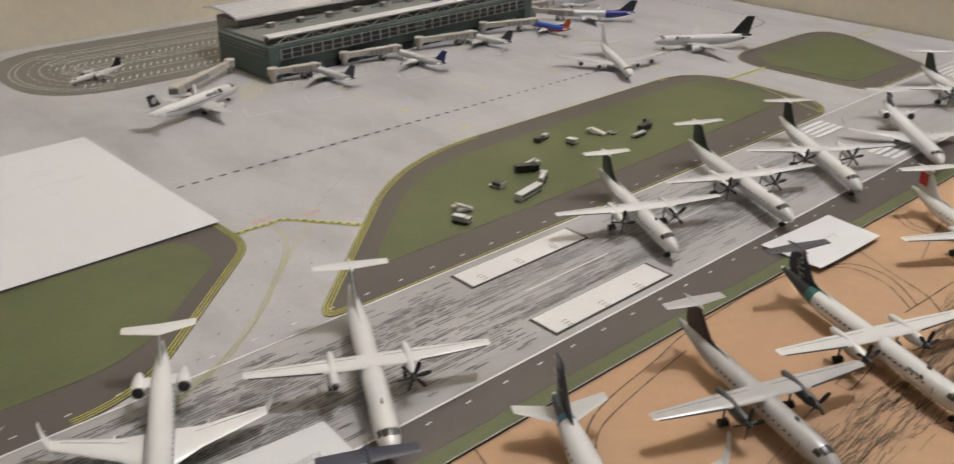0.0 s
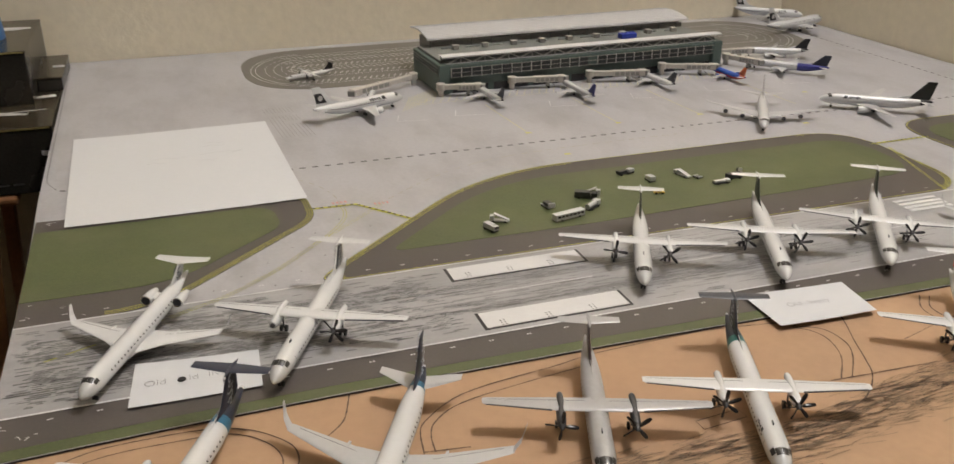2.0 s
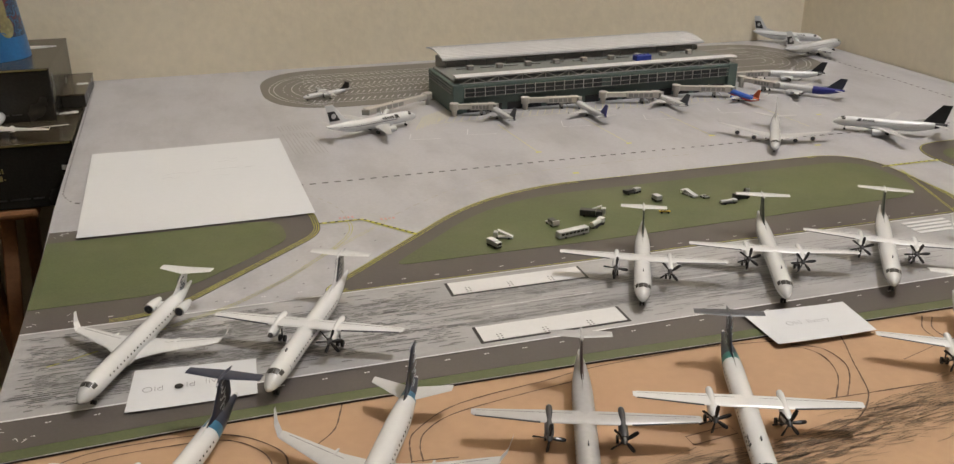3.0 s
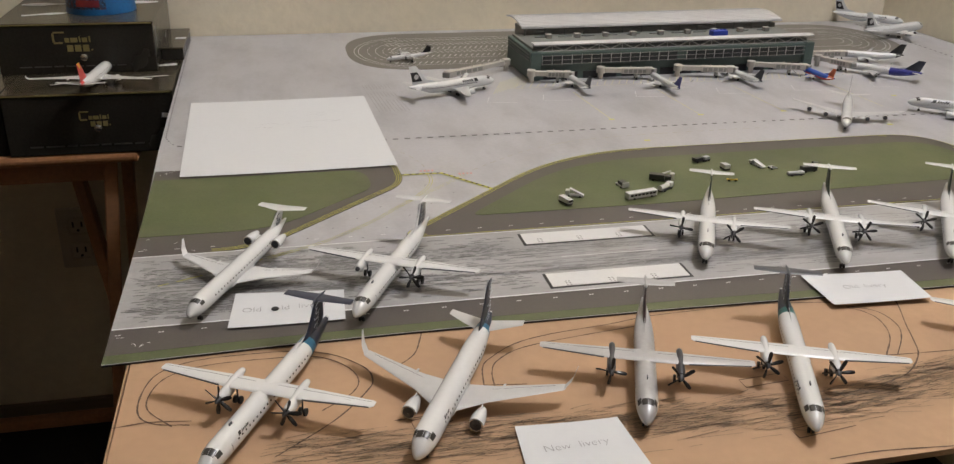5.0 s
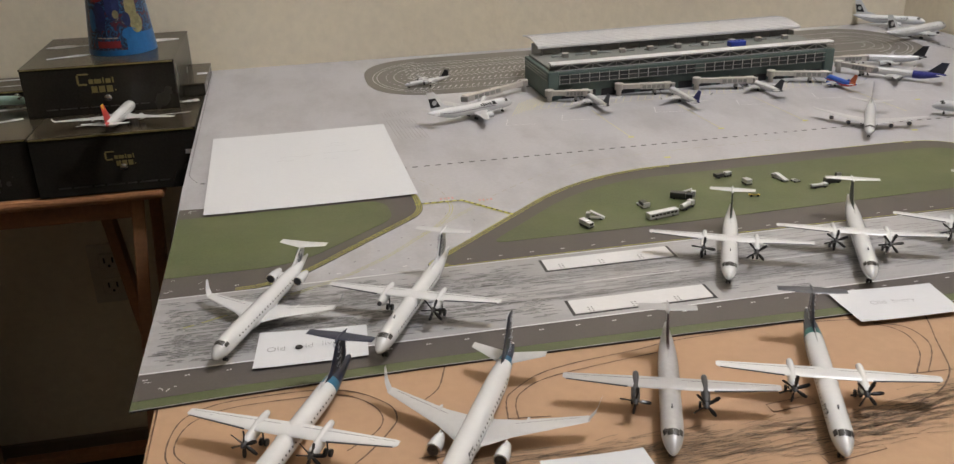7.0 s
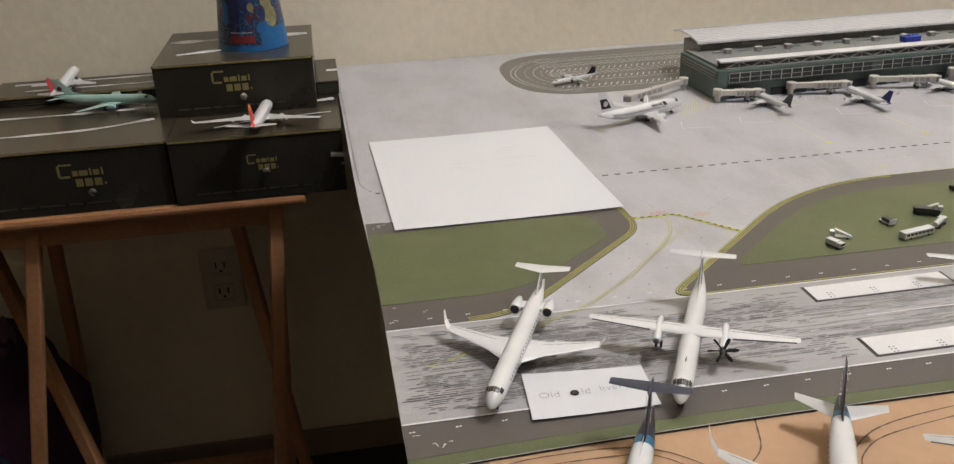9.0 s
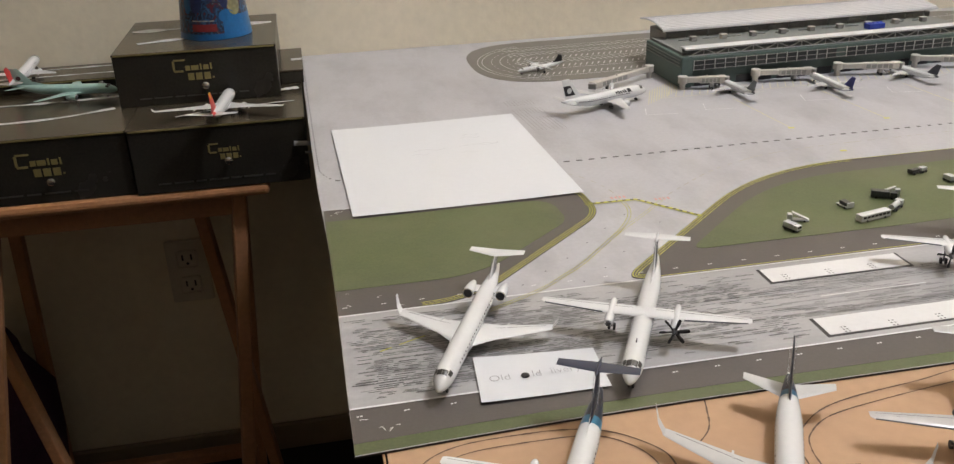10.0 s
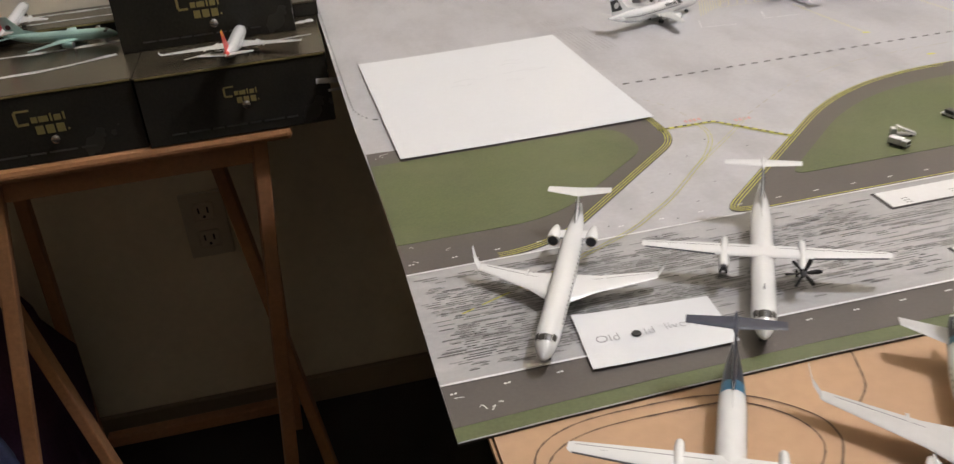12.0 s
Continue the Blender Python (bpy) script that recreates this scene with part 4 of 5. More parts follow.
def jet(label, nose, heading, ground, L, R, span, s, body=WHITE, fin=WHITE, tail=None, wing=WINGGREY, nacelle=WHITE, engines=(0.3,), winglet=0.0, rear=None, rear_from=0.8, titles=None, ttail=False, emblem=None, rear_label="", er=None, wing_at=0.33, lower=None, finh=4.3, title=1.0, fintop=None, ahead=2.2, tail_at=0.0, mark=WINGGREY, cheat=None):
    h = radians(heading)
    plane = thing("model_aircraft", label, "model aircraft", place(nose[0] - math.cos(h) * L * s / 2, nose[1] - math.sin(h) * L * s / 2, ground, heading), "model aircraft")
    zc = R * 1.75 if not ttail else R * 1.8
    tl = 0.32 * L
    shape = fuselage_shape(L, R, R * 3.1, tl, R * 0.3, R * 0.72, zc)
    xs = [0.01 * R, 0.07 * R, 0.18 * R, 0.35 * R, 0.6 * R, 0.85 * R, 1.1 * R, 1.35 * R, 1.6 * R, 1.85 * R, 2.1 * R, 2.4 * R, 2.75 * R, 3.1 * R] + list(np.linspace(4.5 * R, L - tl, 6)) + list(np.linspace(L - tl + 0.08 * tl, L - 0.03, 12))
    seg = 40 if s > 0.004 else 24
    part("fuselage", loft([[s * skin(shape, L, x, k * math.tau / seg) for k in range(seg)] for x in xs]), body, plane, smooth=50)
    wx, zb = wing_at * L, zc - 0.62 * R
    half, root = span / 2, 0.185 * L
    sweep = 0.52 * half
    part("belly_fairing", loft([[s * Vector((L / 2 - x, 1.02 * R * q * math.sin(k * math.tau / 16), zc - 0.5 * R + 0.66 * R * q * math.cos(k * math.tau / 16))) for k in range(16)] for x, q in ((wx - 0.1 * L, 0.4), (wx - 0.02 * L, 0.92), (wx + root * 0.5, 1.0), (wx + root, 0.95), (wx + root * 1.5, 0.4))]), body, plane, smooth=50)
    dih = (0.025 if ttail else 0.07) * half
    for sd in (1, -1):
        kink = 0.36
        rows = [(0.4 * R, wx - 0.02 * L, root * 1.1, zb, 0.12), (half * kink, wx + sweep * kink, root * 0.62, zb + dih * kink, 0.11), (half * 0.97, wx + sweep * 0.97, root * 0.27, zb + dih, 0.09), (half, wx + sweep * 1.02, root * 0.2, zb + dih, 0.08)]
        w = part("wing", foil(rows, L, s, sd), wing, plane, smooth=40)
        part("flap_track", foil([(half * 0.42, wx + sweep * 0.42 + root * 0.35, root * 0.36, zb + dih * 0.42 - 0.1 * R, 0.3), (half * 0.44, wx + sweep * 0.44 + root * 0.35, root * 0.34, zb + dih * 0.44 - 0.1 * R, 0.3)], L, s, sd), wing, w)
        if s > 0.004:
            part("flap_gap", foil([(1.2 * R, wx - 0.02 * L + root * 0.86, 0.07, zb + 0.025 * root, 0.6), (half * kink, wx + sweep * kink + root * 0.47, 0.07, zb + dih * kink + 0.018 * root, 0.6), (half * 0.9, wx + sweep * 0.9 + root * 0.235, 0.06, zb + dih * 0.93 + 0.009 * root, 0.6)], L, s, sd), SLATE, w, "dark flap line")
        if winglet:
            part("winglet", foil([(half * 0.985, wx + sweep * 0.99, root * 0.24, zb + dih, 0.1), (half + winglet * 0.28, wx + sweep * 1.03 + winglet * 0.35, root * 0.2, zb + dih + winglet * 0.35, 0.09), (half + winglet * 0.5, wx + sweep * 1.03 + winglet * 0.95, root * 0.1, zb + dih + winglet, 0.09)], L, s, sd), WHITE if ttail else WINGGREY, w)
        for e in engines:
            r = er or R * 0.55
            if ttail:
                turbofan(plane, s, L / 2 - 0.71 * L, sd * R * 1.75, zc + 0.45 * R, R * 2.6, R * 0.57, nacelle)
                part("engine_pylon", box(s * (L / 2 - 0.79 * L), s * (L / 2 - 0.73 * L), s * min(sd * R * 0.6, sd * R * 1.3), s * max(sd * R * 0.6, sd * R * 1.3), s * (zc + 0.38 * R), s * (zc + 0.55 * R)), body, plane)
            else:
                y = half * e
                turbofan(plane, s, L / 2 - (wx + sweep * e - r * ahead), sd * y, zb + dih * e - r * 0.95, r * 3.6, r, nacelle, zb + dih * e)
        wheels(plane, s, L / 2 - wx - root * 0.85, sd * R * 1.35, zb, R * 0.27, R * 0.2, R * 0.2)
        if ttail:
            part("tailplane", foil([(0, 0.915 * L, 0.08 * L, zc + R * 2.55, 0.1), (0.19 * span, 0.953 * L, 0.045 * L, zc + R * 2.6, 0.08)], L, s, sd), tail or WHITE, plane, smooth=40)
        else:
            part("tailplane", foil([(0.2 * R, (0.865 + tail_at) * L, 0.105 * L, zc + 0.5 * R, 0.1), (0.195 * span, (0.945 + tail_at) * L, 0.045 * L, zc + 0.85 * R, 0.08)], L, s, sd), tail or wing, plane, smooth=40)
        part("cockpit_window", patch(shape, L, R * 1.3, R * 1.9, sd * 0.012, sd * 0.6, s, 0.035 * R, 6, 8), GLASSP, plane)
        part("cockpit_window", patch(shape, L, R * 1.5, R * 2.1, sd * 0.64, sd * 1.08, s, 0.035 * R, 6, 6), GLASSP, plane)
        if cheat:
            part("cheat_line", patch(shape, L, 4.4 * R, 0.84 * L, sd * 1.42, sd * 1.52, s, 0.024 * R, 16, 1), cheat, plane, "dark stripe along the side")
        if titles:
            x = 4.2 * R
            for wd, ht in ((1.0, 0.3), (0.4, 0.24), (0.5, 0.16), (0.5, 0.16), (0.4, 0.24), (0.5, 0.16)):
                part("title_bar", patch(shape, L, x, x + wd * R * title * 0.42, sd * (1.0 - ht * 0.8 * title), sd * (1.0 + ht * 0.5 * title), s, 0.022 * R, 2, 3, -0.2 * R), titles, plane)
                x += wd * R * 0.6 * title
    wheels(plane, s, L / 2 - 2.2 * R, 0, zc - 0.5 * R, R * 0.2, R * 0.15, R * 0.15)
    top = zc + (R * 2.55 if ttail else R * finh)
    small = s < 0.004
    f0, c0, f1, c1 = (0.77, 0.19, 0.92, 0.082) if small else (0.8, 0.15, 0.915, 0.075) if ttail else (0.795, 0.15, 0.925, 0.075)
    part("fin", foil([(zc + 0.45 * R, 0.74 * L, 0.2 * L, 0, 0.04), (zc + 0.95 * R, f0 * L, c0 * L, 0, 0.085), (top, f1 * L, c1 * L, 0, 0.085)], L, s, upright=True), fin, plane, smooth=40)
    if small:
        part("dorsal_fin", foil([(zc + 0.8 * R, 0.63 * L, 0.25 * L, 0, 0.012), (zc + 1.6 * R, 0.79 * L, 0.08 * L, 0, 0.05)], L, s, upright=True), fin if not rear else body, plane)
    if fintop:
        part("fin_tip", foil([(zc + 0.75 * top - 0.75 * zc, 0.885 * L, 0.096 * L, 0, 0.1), (top + 0.05, 0.9248 * L, 0.0755 * L, 0, 0.1)], L, s, upright=True), fintop, plane, "yellow fin tip")
    if emblem:
        z0, z1 = zc + 0.95 * R, zc + finh * R
        rows = []
        for q in (0.16, 0.4, 0.66):
            le, ch = (f0 + (f1 - f0) * q) * L, (c0 + (c1 - c0) * q) * L
            rows.append((z0 + (z1 - z0) * q, le + 0.3 * ch, 0.66 * ch, 0, 0.2))
        panel = part("fin_emblem", foil(rows, L, s, upright=True), emblem, plane, "dark printed fin panel")
        le, ch = (f0 + (f1 - f0) * 0.42) * L, (c0 + (c1 - c0) * 0.42) * L
        c, zm = L / 2 - le - 0.62 * ch, z0 + (z1 - z0) * 0.42
        for sd in (1, -1):
            y = sd * 0.066 * ch
            ring = [s * Vector((c + 0.17 * ch * math.cos(u), y, zm + 0.9 * R * 0.5 * math.sin(u))) for u in np.linspace(0, math.tau, 14, endpoint=False)]
            out = [p + s * Vector((0, sd * 0.05 * R, 0)) for p in ring]
            part("emblem_centre", loft([ring, out]), mark, panel)
    if rear and s > 0.004:
        part("rear_band", patch(shape, L, rear_from * L, (rear_from + 0.035) * L, -math.pi, math.pi, s, 0.02 * R, 6, seg, 0.0), rear, plane, rear_label, smooth=50)
        part("tail_cone_paint", patch(shape, L, (rear_from + 0.034) * L, 0.985 * L, -math.pi, math.pi, s, 0.03 * R, 10, seg, 0.0), fin, plane, "navy painted tail cone", smooth=50)
        fin_pattern(plane, s, L / 2 - 0.9 * L, zc + 1.2 * R, top - 0.5, 2.4, -0.9, 0.3)
    elif rear:
        part("rear_band", patch(shape, L, rear_from * L, 0.985 * L, -math.pi, math.pi, s, 0.02 * R, 10, seg, 0.0), rear, plane, rear_label, smooth=50)
    if lower:
        part("belly_colour", patch(shape, L, 3.0 * R, 0.985 * L, 1.75, math.tau - 1.75, s, 0.02 * R, 16, 12), lower, plane, smooth=50)
    if ttail:
        fin_pattern(plane, s, L / 2 - 0.885 * L, zc + 1.0 * R, zc + 2.0 * R, 1.6, -0.9, 0.27, SLATE)
        for k in range(3):
            part("fin_stripe", foil([(zc + R * (1.0 + 0.4 * k), (0.812 + 0.025 * k) * L, 0.1 * L, 0, 0.11), (zc + R * (1.13 + 0.4 * k), (0.818 + 0.025 * k) * L, 0.095 * L, 0, 0.11)], L, s, upright=True), WINGGREY, plane, "grey stripe")
    if s > 0.004 or R > 1.7:
        window_rows(plane, shape, L, s, 4.0 * R, 0.76 * L, 0.9 if s > 0.004 else 1.2, 1.25)
    return plane


FAINTGLASS = paint("faint_grey_windows", (0.2, 0.2, 0.21), 0.25, 0.1, 60, 300)
turboprop("white turboprop model aircraft with white patterned fin, on runway", (0.1655, 0.018), -117.3, 0.001, L=33.6, fin=WHITE, props=(1,), curls=SLATE)
turboprop("shorter white turboprop model aircraft with black-green fin", (0.452, 0.0625), -116.4, 0.001, L=29.2, fin=DARKGREEN, nacelle=WHITE, blades=4, glass=FAINTGLASS)
turboprop("white turboprop model aircraft with black-green fin, on runway", (0.561, 0.0345), -115.6, 0.001, L=33.6, fin=DARKGREEN, glass=FAINTGLASS)
turboprop("white turboprop model aircraft near the runway threshold", (0.656, 0.029), -125.7, 0.001, L=33.6, fin=DARKGREEN, glass=FAINTGLASS)
turboprop("white turboprop model aircraft at the runway end", (0.937, 0.025), -129, 0.001, L=33.6, fin=DARKGREEN, glass=FAINTGLASS)
turboprop("white turboprop model aircraft with navy tail and blue band", (0.0688, -0.134), -117.7, CZ, L=33.6, fin=NAVY, tail=TAILNAVY, rear=BLUE, titles=BLACKP, rear_label="bright blue band")
turboprop("silver-grey turboprop model aircraft with dark nacelles", (0.322, -0.1345), -110.5, CZ, L=29.0, body=GREYP, wing=GREYP, tail=GREYP, fin=MAROON, nacelle=GUNMETAL, blades=4)
turboprop("white turboprop model aircraft with dark slate tail", (0.4175, -0.159), -112.2, CZ, L=33.6, fin=NAVY, tail=SLATE, rear=TEAL, titles=BLACKP, rear_label="teal band")
turboprop("white turboprop model aircraft with red mark on fin", (0.6, -0.143), -121, CZ, L=33.6, fin=WHITE, emblem=REDP)
turboprop("white turboprop model aircraft at the end of the cardboard", (0.735, -0.142), -120, CZ, fin=SLATE)
jet("white regional jet model with rear engines and winglets", (0.0523, 0.0383), -115.6, 0.001, 32.6, 1.36, 21.8, 1 / 200, wing=WHITE, ttail=True, engines=(1,), winglet=1.9, fin=WHITE, tail=WHITE, wing_at=0.36)
jet("white regional jet model with dark fin, runway end", (0.767, 0.0105), -136.5, 0.001, 33.0, 1.36, 22.6, 1 / 200, wing=WHITE, ttail=True, engines=(1,), winglet=1.9, fin=SLATE, tail=WHITE, wing_at=0.36)
jet("white regional jet model with navy fin and blue rear", (0.184, -0.141), -118.1, CZ, 31.7, 1.52, 26.6, 1 / 200, fin=NAVY, rear=BLUE, rear_from=0.84, titles=BLACKP, winglet=2.2, engines=(0.315,), er=0.92, rear_label="bright blue rear", title=0.6, ahead=3.7, tail_at=-0.03)

# aircraft round the terminal, smaller scale
S4 = 1 / 400
jet("white airliner model with black fin emblem and title", (0.4115, 0.632), 21, 0.001, 53.0, 2.95, 44.0, S4, titles=BLACKP, emblem=BLACKP, engines=(0.32,), er=1.6, title=1.7, finh=4.3, cheat=SLATE)
jet("white four-engined airliner model on apron", (0.782, 0.376), -124, 0.001, 56.0, 2.45, 54.0, S4, wing=WINGGREY, engines=(0.36, 0.66), er=1.25, finh=4.7, winglet=1.5)
jet("white airliner model with black fin beside the apron line", (0.922, 0.455), 143.5, 0.001, 54.0, 2.75, 54.0, S4, fin=BLACKP, rear=BLACKP, rear_from=0.88, titles=BLACKP, engines=(0.31,), er=1.7, title=1.5)
jet("white airliner model with black fin emblem by the wall", (1.263, 0.936), -37, 0.001, 50.0, 2.95, 36.0, S4, emblem=BLACKP, engines=(0.3,), er=1.5, finh=4.6, titles=SLATE, cheat=SLATE)
jet("white airliner model with black fin emblem, parked nearer", (1.2685, 0.891), 19, 0.001, 66.0, 3.3, 44.0, S4, emblem=BLACKP, engines=(0.3,), er=1.6, finh=4.2)
jet("white airliner model with dark fin at gate", (0.991, 0.731), 152, 0.001, 41.0, 2.15, 33.0, S4, fin=BLACKP, rear=BLACKP, rear_from=0.88, winglet=1.6, er=1.1, finh=3.8)
jet("white airliner model with indigo rear and fin at gate", (0.955, 0.664), 131, 0.001, 48.0, 2.2, 33.0, S4, fin=NAVY, rear=INDIGO, rear_from=0.62, winglet=1.6, er=1.1, finh=3.8)
jet("blue and orange airliner model at gate", (0.886, 0.648), 94, 0.001, 30.0, 1.8, 28.0, S4, body=SKYBLUE, fin=ORANGE, rear=ORANGE, rear_from=0.84, lower=REDP, winglet=1.6, er=1.0, nacelle=SKYBLUE, finh=3.6)
for nose, head, fin in (((0.522, 0.668), 95, SLATE), ((0.646, 0.648), 92, INDIGO), ((0.769, 0.668), 97, SLATE)):
    jet("small white regional jet model with dark fin at gate", nose, head, 0.001, 38.0, 1.8, 29.0, S4, fin=fin, rear=fin, rear_from=0.92, winglet=1.5, er=1.0, finh=4.0)
jet("small white regional jet model behind the jet bridge", (0.386, 0.690), 70, 0.001, 28.0, 1.5, 25.0, S4, fin=WHITE, er=1.0)
turboprop("small white turboprop model with black fin on car park", (0.285, 0.794), 198, Z1, s=S4, L=31.0, fin=BLACKP, tail=BLACKP)

# ---- terminal ----
ter = thing("terminal_building", "grey-green model terminal with silver vaulted roof", "model building", pose(0.4725, 0.6625, 0.0003, 0, 0, 2.0) @ Matrix.Diagonal((0.961, 1, 1.12, 1)))
LEN = 0.462
part("ground_storey", box(0.0, LEN, 0.004, 0.115, 0, 0.019, 0.0006), GREENWALL, ter, "grey-green lower wall")
part("upper_storey", box(-0.001, LEN + 0.001, 0.0, 0.114, 0.0192, 0.0345, 0.0006), GREENWALL, ter)
part("side_tower", box(-0.002, 0.014, -0.001, 0.1155, 0.0, 0.0356, 0.0012), GREENWALL, ter)
part("side_tower", box(LEN - 0.014, LEN + 0.002, -0.001, 0.1155, 0.0, 0.0356, 0.0012), GREENWALL, ter)
for z in (0.024, 0.0275, 0.031):
    part("side_rail", box(-0.0032, -0.0021, 0.004, 0.11, z, z + 0.0012), DECK, ter)
part("roof_deck", box(0.004, LEN - 0.004, 0.012, 0.112, 0.0347, 0.0385, 0.0008), DECK, ter)
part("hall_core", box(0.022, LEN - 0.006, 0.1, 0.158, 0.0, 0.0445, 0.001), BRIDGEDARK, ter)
pane = mesh_of(box(0, 0.0137, -0.0006, 0.0, 0, 0.0046), "window_pane", DARKPANE)
mull = mesh_of(box(0, 0.0005, -0.0015, 0.0, 0, 0.012), "mullion", TRUSS)
for k in range(28):
    x = 0.0165 + k * 0.01535
    if k == 14:
        continue
    for z in (0.0205, 0.0258):
        ob = new("window_pane", pane)
        ob.parent, ob.location = ter, (x, -0.0001, z)
    ob = new("mullion", mull)
    ob.parent, ob.location = ter, (x - 0.0012, -0.0001, 0.0196)
for z in (0.0201, 0.0253, 0.0306):
    part("window_rail", box(0.015, LEN - 0.0142, -0.0012, -0.0001, z, z + 0.0006), BRIDGEDARK, ter)
for k in range(14):
    part("lower_opening", box(0.02 + k * 0.031, 0.042 + k * 0.031, 0.0032, 0.0042, 0.0, 0.009), BLACKP, ter, "dark doorway")
# front canopy with trusses
part("canopy", loft([[(x, 0.004, 0.0425), (x, 0.0035, 0.0443), (x, 0.008, 0.0455), (x, 0.02, 0.0448), (x, 0.02, 0.0435), (x, 0.008, 0.0437)] for x in (0.004, LEN + 0.002)]), SILVER, ter, "silver front canopy")
part("canopy_groove", box(0.004, LEN + 0.002, 0.0028, 0.0034, 0.0434, 0.0437), BRIDGEDARK, ter)
part("canopy_back", box(0.008, LEN - 0.004, 0.0195, 0.0215, 0.0386, 0.0437), DECK, ter)
part("truss_chord", box(0.01, LEN - 0.008, 0.0052, 0.0066, 0.0352, 0.0362), SILVER, ter)
for k in range(12):
    x = 0.014 + k * 0.0366
    part("truss_brace", beam((x, 0.006, 0.0358), (x + 0.0183, 0.006, 0.043), 0.0015, 0.0013), TRUSS, ter)
    part("truss_brace", beam((x + 0.0183, 0.006, 0.043), (x + 0.0366, 0.006, 0.0358), 0.0015, 0.0013), TRUSS, ter)
    part("truss_post", beam((x + 0.0183, 0.006, 0.0358), (x + 0.0183, 0.006, 0.043), 0.0011, 0.0011), TRUSS, ter)
# vaulted roof
VX0, VX1 = 0.012, 0.461


def vault_line(t):
    return 0.092 + 0.08 * t, 0.049 + 0.0072 * math.sin(math.pi * (0.1 + 0.72 * t))


rings = []
for x in (VX0, VX1):
    up = [vault_line(t) for t in np.linspace(0, 1, 15)]
    rings.append([(x, y, z) for y, z in up] + [(x, y, z - 0.0016) for y, z in up[::-1]])
vault = part("vaulted_roof", loft(rings), SILVER, ter, "ribbed silver vaulted roof", smooth=30)
for t in np.linspace(0.02, 0.98, 15):
    y, z = vault_line(t)
    part("roof_rib", box(VX0 - 0.0004, VX1 + 0.0004, y - 0.0004, y + 0.0004, z - 0.0002, z + 0.00025), RIB, vault)
part("vault_gutter", box(VX0 - 0.0002, VX1 + 0.0002, 0.0902, 0.0922, 0.0482, 0.0506), SILVER, ter)
for k in range(14):
    x = 0.012 + k * 0.0325
    part("vault_strut", beam((x + 0.006, 0.094, 0.0385), (x + 0.006, 0.093, 0.0495), 0.0014, 0.0014), DECK, ter)
for k in range(9):
    x = 0.045 + k * 0.0465
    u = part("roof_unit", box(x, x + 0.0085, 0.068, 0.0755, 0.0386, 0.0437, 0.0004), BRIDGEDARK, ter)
    part("unit_cap", box(x - 0.0003, x + 0.0088, 0.0677, 0.0758, 0.0438, 0.0442), BRIDGE, u)
for k in range(11):
    part("roof_pipe", tube((0.03 + k * 0.038, 0.079, 0.0392), (0.052 + k * 0.038, 0.079, 0.0392), 0.0008), DECK, ter)
bx = thing("blue_plastic_piece", "blue plastic block lying on the terminal roof", "block", pose(0.784, 0.727, 0.0437, 0, 0, 6))
part("body", box(-0.013, 0.013, -0.006, 0.006, 0, 0.0075, 0.0008), BLUEPLASTIC, bx)
for x in (-0.009, -0.003, 0.004, 0.01):
    part("stud", tube((x, 0, 0.0075), (x, 0, 0.0088), 0.0018), BLUEPLASTIC, bx)


